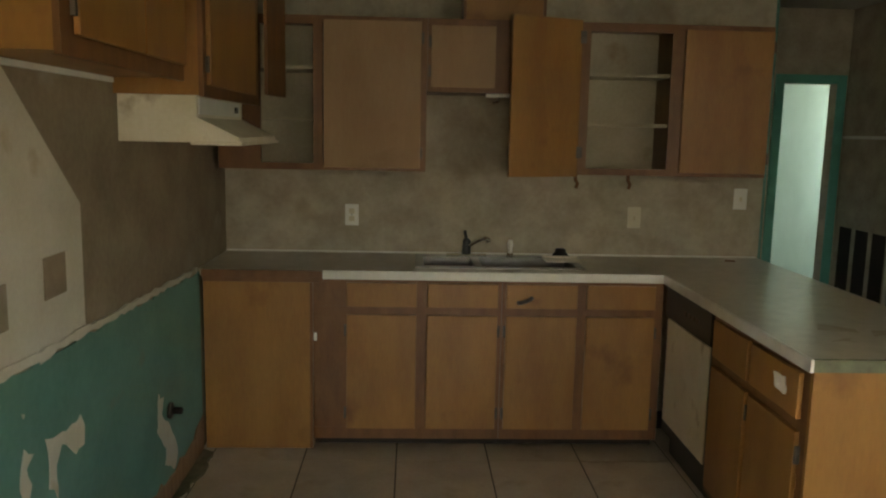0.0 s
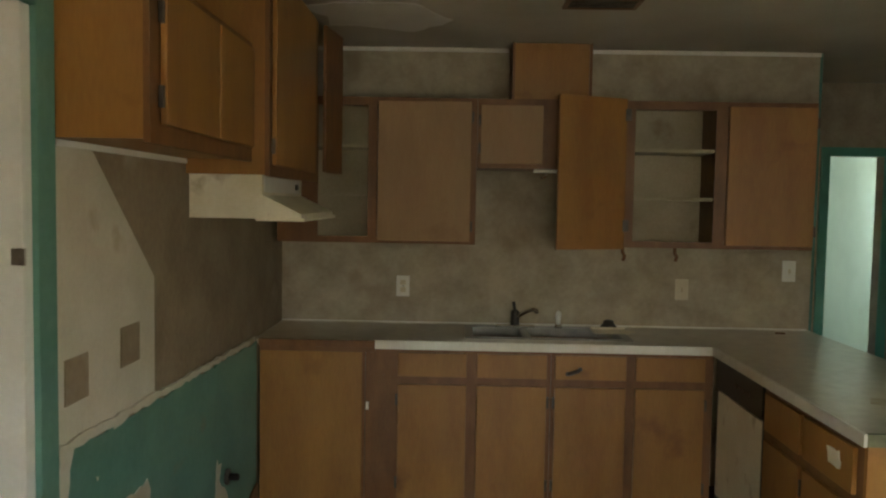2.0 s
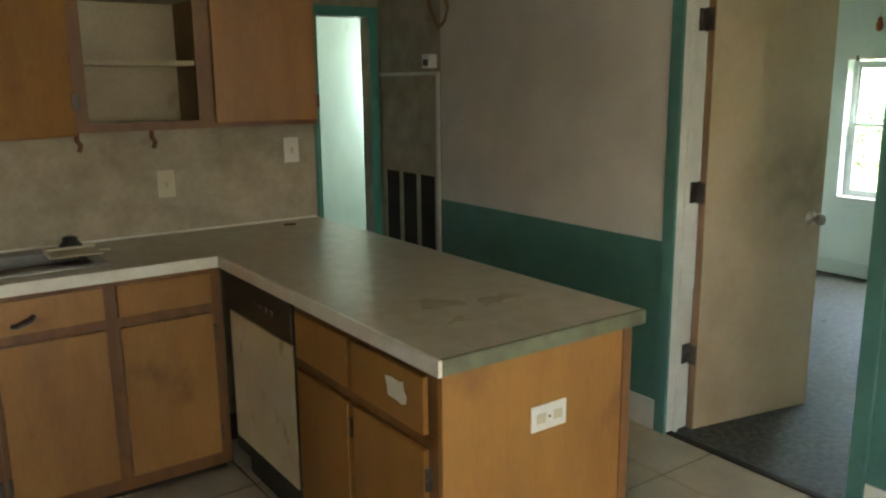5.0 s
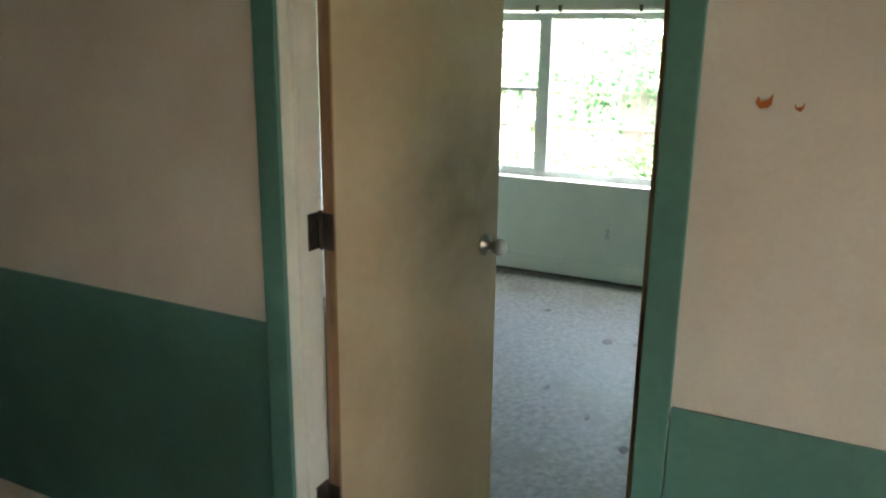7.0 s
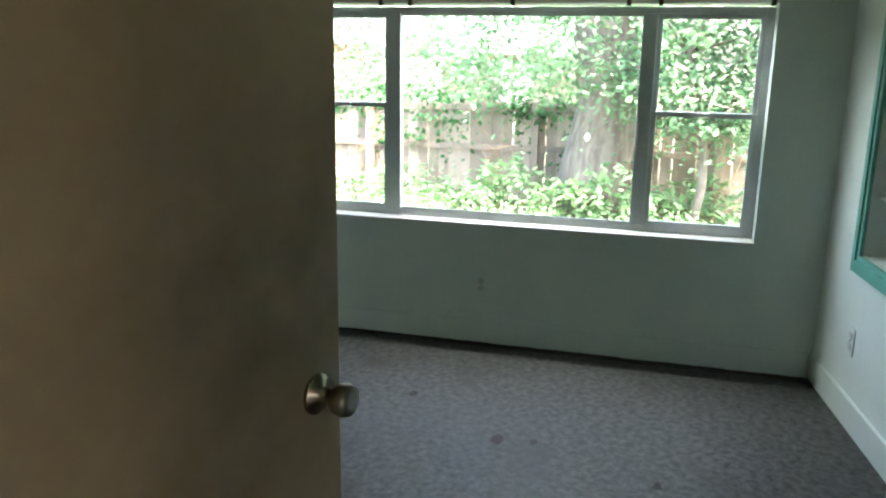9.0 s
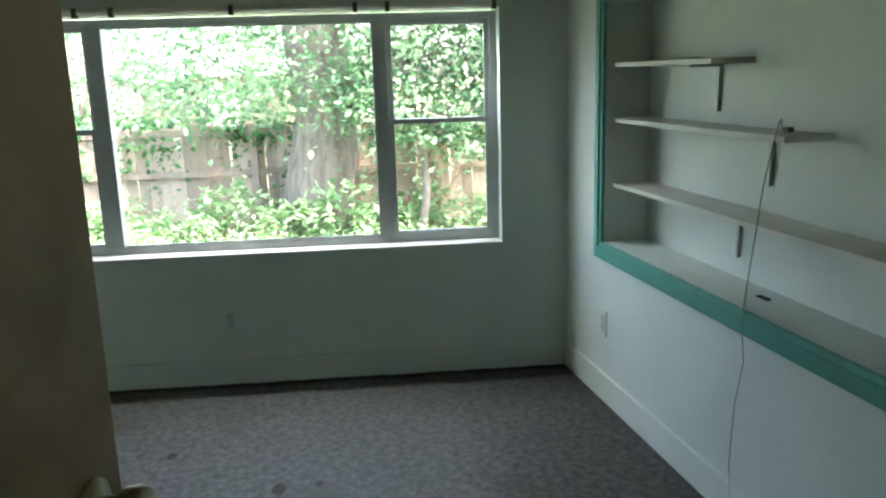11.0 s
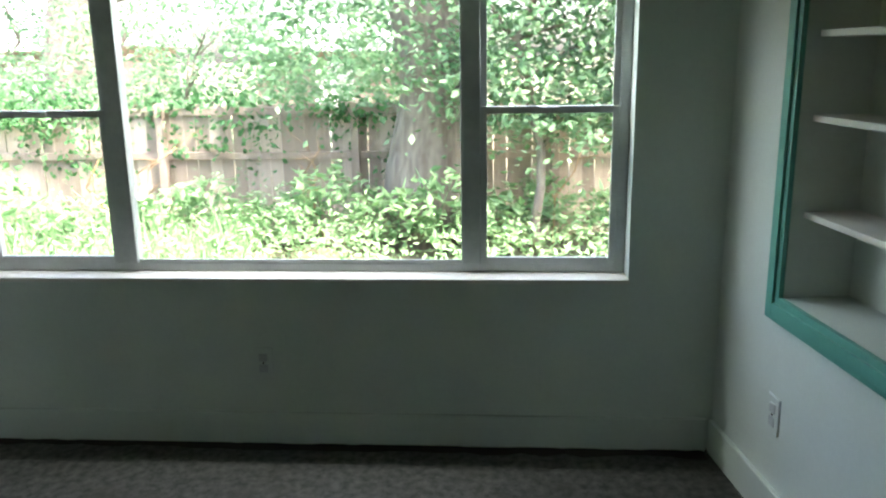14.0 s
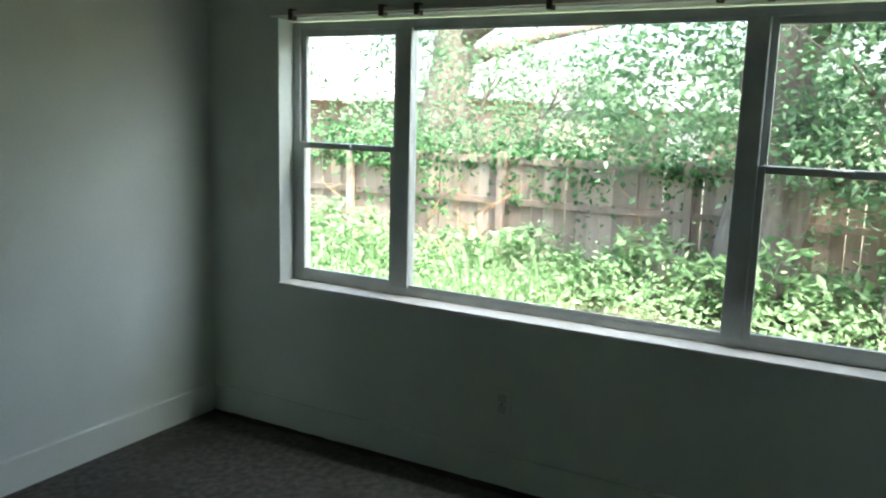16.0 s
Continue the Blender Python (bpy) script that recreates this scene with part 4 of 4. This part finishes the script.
part("plate", box(2.13, 2.26, UY + 0.02, UY + 0.07, 1.772, 1.789, 0.003), "white", ub)
part("arm", tube([(2.2, UY + 0.04, 1.772), (2.19, UY + 0.03, 1.75), (2.17, UY + 0.02, 1.745)], 0.006, 8), "chrome", ub)
for i, x in enumerate((2.62, 2.90)):
    hk = thing("cup_hook", "small brown hook under the wall cabinet", "hook", "cabinet hooks", at=(x, 3.95, ZU0))
    part("hook", tube([(x, 3.95, ZU0), (x, 3.95, ZU0 - 0.03), (x + 0.012, 3.95, ZU0 - 0.05), (x + 0.004, 3.95, ZU0 - 0.075)], 0.010, 8), "frame", hk)
dt = thing("duct_box", "plywood duct box standing on the wall cabinets up to the ceiling", "duct cover", at=(2.22, 4.02, ZU1))
part("face", box(2.025, 2.425, 4.0, 4.016, ZU1, ZC, 0.003), "wood", dt)
part("side", box(2.01, 2.0248, 3.994, YB, ZU1, ZC, 0.002), "frame", dt)
part("side", box(2.4252, 2.44, 3.994, YB, ZU1, ZC, 0.002), "frame", dt)

# wall cabinets along the end wall
CX = 1.04


def side_door(u, name, y0, y1, z0, z1, x=CX, material="wood", hinge=-1):
    d = part(name, box(x, x + 0.018, y0, y1, z0, z1, 0.004), material, u)
    hy = y0 - 0.008 if hinge < 0 else y1 + 0.008
    for hz in (z0 + 0.07, z1 - 0.07):
        part("hinge", box(x, x + 0.014, hy - 0.007, hy + 0.007, hz - 0.028, hz + 0.028, 0.002), "hinge", d)


AX = 0.975
wd = thing("wall_cabinet", "stained two-door wall cabinet high on the end wall", "cabinet", "wall cabinets", at=(0.88, 2.05, 1.755))
part("carcass", box(X0 + 0.002, AX - 0.018, 1.60, 2.56, 1.755, 2.17), "wood", wd)
part("face_frame", boxes([(AX - 0.018, AX, 1.60, 2.56, 1.745, 1.79), (AX - 0.018, AX, 1.60, 2.56, 2.14, 2.17), (AX - 0.018, AX - 0.0015, 1.60, 1.66, 1.79, 2.14), (AX - 0.018, AX - 0.0015, 2.52, 2.56, 1.79, 2.14), (AX - 0.018, AX - 0.003, 1.66, 2.52, 1.79, 2.14)]), "frame", wd)
side_door(wd, "cabinet_door", 1.665, 2.12, 1.795, 2.145, AX)
side_door(wd, "cabinet_door", 2.128, 2.53, 1.795, 2.145, AX, hinge=1)
we = thing("wall_cabinet", "tall stained wall cabinet above the range hood with one door open", "cabinet", "wall cabinets", at=(0.88, 2.93, 1.72))
part("carcass", box(X0 + 0.002, CX - 0.018, 2.565, 3.56, 1.70, 2.465), "wood", we)
part("face_frame", boxes([(CX - 0.018, CX, 2.565, 3.56, 1.695, 1.74), (CX - 0.018, CX, 2.565, 3.56, 2.42, 2.465), (CX - 0.018, CX - 0.0015, 2.565, 2.62, 1.74, 2.42), (CX - 0.018, CX - 0.0015, 3.40, 3.56, 1.74, 2.42), (CX - 0.018, CX - 0.003, 2.62, 3.40, 1.74, 2.42)]), "frame", we)
side_door(we, "cabinet_door", 2.60, 3.40, 1.735, 2.45)
o2 = box(0, 0.30, -0.018, 0, 1.745, 2.455, 0.004)
bmesh.ops.transform(o2, matrix=pose(CX + 0.022, 3.565, 0, 0, 0, 83), verts=o2.verts[:])
part("open_door", o2, "frame", we, "dark stained door folded fully open")

hood = thing("range_hood", "yellowed white metal range hood under the wall cabinet", "range hood", at=(0.95, 2.93, 1.55))
HY0, HY1 = 2.60, 3.34
part("shell", prism([(X0 + 0.002, 1.537), (1.15, 1.537), (1.15, 1.556), (1.005, 1.625), (1.005, 1.70), (X0 + 0.002, 1.70)], "y", HY0, HY1), "enamel", hood)
part("lip", box(0.98, 1.162, HY0 - 0.004, HY1 + 0.004, 1.528, 1.540, 0.003), "enamel", hood)
part("control_plate", box(1.005, 1.008, 2.62, 3.28, 1.635, 1.692), "white", hood)
part("switch", box(1.008, 1.014, 3.18, 3.23, 1.65, 1.675, 0.002), "black", hood)
dpb = thing("door_latch_plate", "old metal latch on the side door jamb", "latch", at=(X0, 1.45, 1.2))
part("plate", box(X0 - 0.02, X0 + 0.012, 1.448, 1.456, 1.45, 1.49, 0.001), "nickel", dpb)
stub = thing("gas_stub", "capped pipe stub sticking out of the end wall", "pipe", at=(X0, 2.62, 0.62))
part("collar", lathe([(0.035, 0), (0.035, 0.012), (0.02, 0.016)], pose(X0 + 0.008, 3.058, 0.392, 0, 90, 0)), "hinge", stub)
part("cap", lathe([(0.015, 0), (0.015, 0.04), (0.01, 0.045)], pose(X0 + 0.02, 3.058, 0.392, 0, 90, 0)), "dark", stub)

# ---- outside ----
GZ = -0.55
setting("ground", boxes([(XW + 0.2, 400, -300, 300, GZ - 0.3, GZ)]), "soil", "leaf-littered back garden ground", "ground")
setting("ground_front", boxes([(-300, XW + 0.2, -300, 300, GZ - 0.3, GZ - 0.002)]), "soil", "earth under and round the house", "ground")


def leaf_mesh(name, centres, sizes, rng, droop=0.3, slim=0.55):
    """Folded pointed leaves, four triangles each, turned every way."""
    n = len(centres)
    az = rng.uniform(0, 2 * np.pi, n)
    el = rng.normal(-droop, 0.45, n)
    ro = rng.normal(0, 0.6, n)
    d = np.stack([np.cos(az) * np.cos(el), np.sin(az) * np.cos(el), np.sin(el)], 1)
    s = np.stack([-np.sin(az), np.cos(az), 0 * az], 1)
    u = np.cross(s, d)
    s2 = s * np.cos(ro)[:, None] + u * np.sin(ro)[:, None]
    u2 = -s * np.sin(ro)[:, None] + u * np.cos(ro)[:, None]
    L, W = sizes[:, None], sizes[:, None] * slim * 0.5
    c = np.asarray(centres)
    v = np.stack([c, c + d * L * 0.45 + s2 * W + u2 * W * 0.35, c + d * L, c + d * L * 0.45 - s2 * W + u2 * W * 0.35, c + d * L * 0.5], 1).reshape(-1, 3)
    k = np.arange(n)[:, None] * 5
    f = np.concatenate([k + [[0, 1, 4]], k + [[1, 2, 4]], k + [[0, 4, 3]], k + [[4, 2, 3]]])
    me = bpy.data.meshes.new(name)
    me.from_pydata(v.tolist(), [], f.tolist())
    return me


def leaves(name, centres, size, material, parent=None, seed=1, droop=0.3, slim=0.55):
    rng = np.random.default_rng(seed)
    me = leaf_mesh(name, centres, rng.uniform(0.6, 1.25, len(centres)) * size, rng, droop, slim)
    me.materials.append(M[material])
    ob = new(name, me)
    if parent:
        ob.parent = parent
        ob.matrix_parent_inverse = Matrix.Translation(-parent.location)
    return ob


def clumps(n, per, lo, hi, spread, seed):
    rng = np.random.default_rng(seed)
    c = rng.uniform(lo, hi, (n, 3))
    return (c[:, None, :] + rng.normal(0, 1, (n, per, 3)) * np.asarray(spread) * rng.uniform(0.5, 1.3, (n, 1, 1))).reshape(-1, 3)


def branchy(parent, base, top, radius, limbs, seed):
    rng = random.Random(seed)
    b, t = Vector(base), Vector(top)
    pts = [b.lerp(t, k / 8) + Vector((rng.uniform(-1, 1), rng.uniform(-1, 1), 0)) * 0.05 * min(k, 3) for k in range(9)]
    part("trunk", tube(pts, radius, 14, 0.55), "bark", parent)
    for _ in range(limbs):
        a = pts[rng.randint(3, 8)]
        e = a + Vector((rng.uniform(-1, 1), rng.uniform(-1, 1), rng.uniform(0.2, 0.9))) * rng.uniform(1.0, 2.6) * (radius * 2 + 0.4)
        m1 = a.lerp(e, 0.5) + Vector((0, 0, rng.uniform(0, 0.25)))
        part("limb", tube([a, m1, e], radius * 0.35, 8, 0.25), "bark", parent)


FX = 14.6
t1 = thing("tree", "broad old tree trunk wrapped in thin vines before the fence", "tree", at=(13.9, 2.95, GZ))
branchy(t1, (13.9, 2.95, GZ - 0.1), (14.3, 2.45, 6.0), 0.42, 9, 3)
leaves("crown", clumps(150, 26, (12.4, -0.5, 3.2), (16.5, 5.5, 7.0), (0.35, 0.35, 0.3), 5), 0.13, "leaf", t1, 6)
bush = thing("shrub", "glossy broad-leaved shrub hanging over the fence", "shrub", at=(13.2, 1.8, GZ))
branchy(bush, (13.3, 1.7, GZ), (13.2, 1.9, 2.2), 0.05, 14, 8)
leaves("foliage", np.concatenate([clumps(520, 30, (12.7, -0.2, 0.62), (13.8, 2.5, 3.2), (0.17, 0.17, 0.17), 11), clumps(170, 28, (13.0, 2.4, 1.05), (14.4, 4.4, 3.2), (0.2, 0.22, 0.2), 12)]), 0.095, "leaf", bush, 12, slim=0.6)
t2 = thing("tree", "large oak trunk with a long limb behind the fence", "tree", at=(19.5, 9.6, GZ))
branchy(t2, (19.5, 9.6, GZ), (19.6, 9.2, 7.0), 0.5, 6, 21)
part("limb", tube([(19.55, 9.45, 2.6), (19.3, 8.2, 3.2), (19.0, 6.5, 3.5), (18.8, 4.5, 4.2)], 0.2, 10, 0.5), "bark", t2)
leaves("crown", clumps(160, 26, (17.0, 2.0, 3.4), (22.0, 14.0, 8.0), (0.5, 0.5, 0.35), 22), 0.2, "leaf", t2, 23)
for i, (cx, cy, zt, n) in enumerate(((17.0, 6.4, 2.4, 60), (17.4, 3.2, 3.2, 90), (16.8, 9.3, 1.5, 40), (17.5, -0.5, 3.5, 90), (18.5, 13.5, 2.8, 80), (17.0, 4.8, 1.6, 40), (20.5, 11.2, 3.6, 70), (18.2, 8.0, 2.6, 50))):
    s_ = thing("shrub", "leafy green shrub behind the fence", "shrub", "garden shrubs", at=(cx, cy, GZ))
    branchy(s_, (cx, cy, GZ), (cx, cy, zt * 0.7), 0.045, 8, 40 + i)
    leaves("foliage", clumps(n * 2, 26, (cx - 0.9, cy - 1.1, 0.2), (cx + 0.9, cy + 1.1, zt), (0.24, 0.24, 0.2), 50 + i), 0.11, "leaf", s_, 60 + i)
vine = tagged(leaves("vine_leaves", np.concatenate([clumps(220, 20, (FX - 0.15, -3, 0.62), (FX + 0.25, 12, 0.98), (0.07, 0.16, 0.09), 71), clumps(24, 16, (FX - 0.22, 3.0, 0.15), (FX - 0.08, 8.0, 0.8), (0.05, 0.14, 0.14), 72), clumps(40, 20, (FX - 0.25, 7.0, 0.7), (FX + 0.2, 9.5, 1.15), (0.1, 0.2, 0.12), 73)]), 0.085, "ivy", None, 74, 0.6, 0.8), "green vines climbing over the fence top", "vines", kind="stuff")
weeds = tagged(leaves("weed_leaves", np.concatenate([clumps(900, 26, (10.6, -2, GZ + 0.05), (14.45, 11, GZ + 0.42), (0.13, 0.13, 0.12), 81), clumps(150, 24, (12.9, -1, GZ + 0.25), (14.4, 10, 0.0), (0.12, 0.16, 0.14), 82), clumps(520, 22, (9.0, -1, GZ + 0.02), (11.5, 9, GZ + 0.28), (0.12, 0.12, 0.08), 83)]), 0.068, "weed", None, 84, 0.15, 0.45), "bright green weeds and ferns in front of the fence", "weeds", kind="stuff")
grass = tagged(leaves("grass_blades", clumps(260, 24, (11.2, 4.5, GZ), (14.0, 11, GZ + 0.25), (0.1, 0.1, 0.08), 91), 0.3, "weed", None, 92, -1.0, 0.06), "long grass blades among the weeds", "grass", kind="stuff")
rng = random.Random(5)
for i in range(9):
    y = rng.uniform(1.5, 8.5)
    x = rng.uniform(12.8, 14.3)
    sp_ = thing("sapling", "thin pale dry stalk rising from the weeds", "sapling", "dry stalks", at=(x, y, GZ))
    p0 = Vector((x, y, GZ))
    pts = [p0 + Vector((rng.uniform(-0.06, 0.06) * k, rng.uniform(-0.08, 0.08) * k, 0.25 * k)) for k in range(5)]
    part("stem", tube(pts, 0.012, 6, 0.5), "pale", sp_)
    for k in (2, 3, 4):
        part("twig", tube([pts[k], pts[k] + Vector((rng.uniform(-0.1, 0.1), rng.uniform(-0.25, 0.25), 0.12)), pts[k] + Vector((rng.uniform(-0.1, 0.1), rng.uniform(-0.4, 0.4), 0.2))], 0.006, 5, 0.5), "pale", sp_)
for i in range(16):
    y = 0.4 + i * 0.58 + rng.uniform(-0.2, 0.2)
    x = rng.uniform(12.6, 14.2)
    top = rng.uniform(-0.05, 0.32)
    wp = thing("weed_plant", "tall bright green ferny weed before the fence", "weed", "tall weeds", at=(x, y, GZ))
    for k in range(3):
        tip = Vector((x + rng.uniform(-0.25, 0.25), y + rng.uniform(-0.35, 0.35), top + rng.uniform(-0.2, 0.1)))
        part("stem", tube([(x, y, GZ), (x, y, (GZ + tip.z) / 2), tip], 0.008, 5, 0.5), "ivy", wp)
    leaves("foliage", clumps(20, 11, (x - 0.28, y - 0.36, GZ + 0.15), (x + 0.28, y + 0.36, top), (0.07, 0.08, 0.06), 200 + i), 0.15, "weed", wp, 220 + i, 0.1, 0.42)
nb = thing("neighbour_house", "low pinkish brick house with a grey roof behind the fence", "house", at=(27, 17.5, GZ))
part("wall", box(25, 31, 12.2, 24, GZ, 1.75), "house", nb)
part("roof", prism([(24.3, 1.75), (31.7, 1.75), (28, 3.1)], "y", 11.6, 24.6), "roof", nb)
part("fascia", box(24.25, 24.35, 11.6, 24.6, 1.62, 1.78), "trim", nb)
sh = thing("neighbour_shed", "pale shed roof seen above the fence", "shed", at=(23, 5.2, GZ))
part("wall", box(22, 25, 3.8, 7.0, GZ, 1.5), "house", sh)
part("roof", prism([(21.7, 1.5), (25.3, 1.5), (23.5, 2.2)], "y", 3.5, 7.3), "roof", sh)
part("door", box(21.97, 22.0, 5.0, 5.8, GZ, 1.3), "trim", sh)

fence = thing("fence", "weathered grey wooden board fence with rails and posts", "fence", at=(FX, 4, GZ))
bmesh_board = box(-0.009, 0.009, -0.0705, 0.0705, 0, 1.42, 0.003)
board_me = bpy.data.meshes.new("board")
bmesh_board.to_mesh(board_me)
board_me.materials.append(M["board"])
rng = random.Random(12)
for k in range(150):
    b = new("board", board_me)
    b.parent = fence
    b.location = (rng.uniform(-0.006, 0.006), -8 - 4 + k * 0.142 + rng.uniform(-0.004, 0.004), rng.uniform(-0.06, 0.03))
    b.rotation_euler = (rng.uniform(-0.014, 0.014), rng.uniform(-0.012, 0.012), rng.uniform(-0.04, 0.04))
for z in (-0.35, 0.30, 0.80):
    part("rail", box(FX - 0.052, FX - 0.014, -8, 13.2, z - 0.04, z + 0.04, 0.004), "board", fence)
for k in range(9):
    y = 3.70 + 2.23 * (k - 4)
    part("post", box(FX - 0.145, FX - 0.055, y - 0.045, y + 0.045, GZ, 0.90, 0.006), "board", fence)
part("brace", tube([(FX - 0.07, 2.95, 0.25), (FX - 0.07, 3.25, 0.85)], 0.025, 6), "board", fence)

# ---- floor tiles ----
T, G = 0.452, 0.007
tile_bm = box(-T / 2 + G / 2, T / 2 - G / 2, -T / 2 + G / 2, T / 2 - G / 2, -0.008, 0.0, 0.002)
tile_me = bpy.data.meshes.new("floor_tile")
tile_bm.to_mesh(tile_me)
tile_me.materials.append(M["tile"])
kitchen_floor = tagged(new("floor_kitchen"), "beige ceramic floor tiles with dark dirty joints", "floor", kind="structure")
rng = random.Random(2)
TX, TY = 1.70, 3.01
for i in range(-5, 7):
    for j in range(-13, 2):
        x, y = TX + (i + 0.5) * T, TY + (j + 0.5) * T
        if not (-0.7 < x < 4.95 and -2.3 < y < 4.2):
            continue
        if x - T / 2 > XD - 0.03:
            continue
        t_ = new("floor_tile", tile_me)
        t_.parent = kitchen_floor
        t_.location = (x, y, rng.uniform(-0.0008, 0.0008))
        t_.rotation_euler = (0, 0, rng.choice((0, 1, 2, 3)) * math.pi / 2)
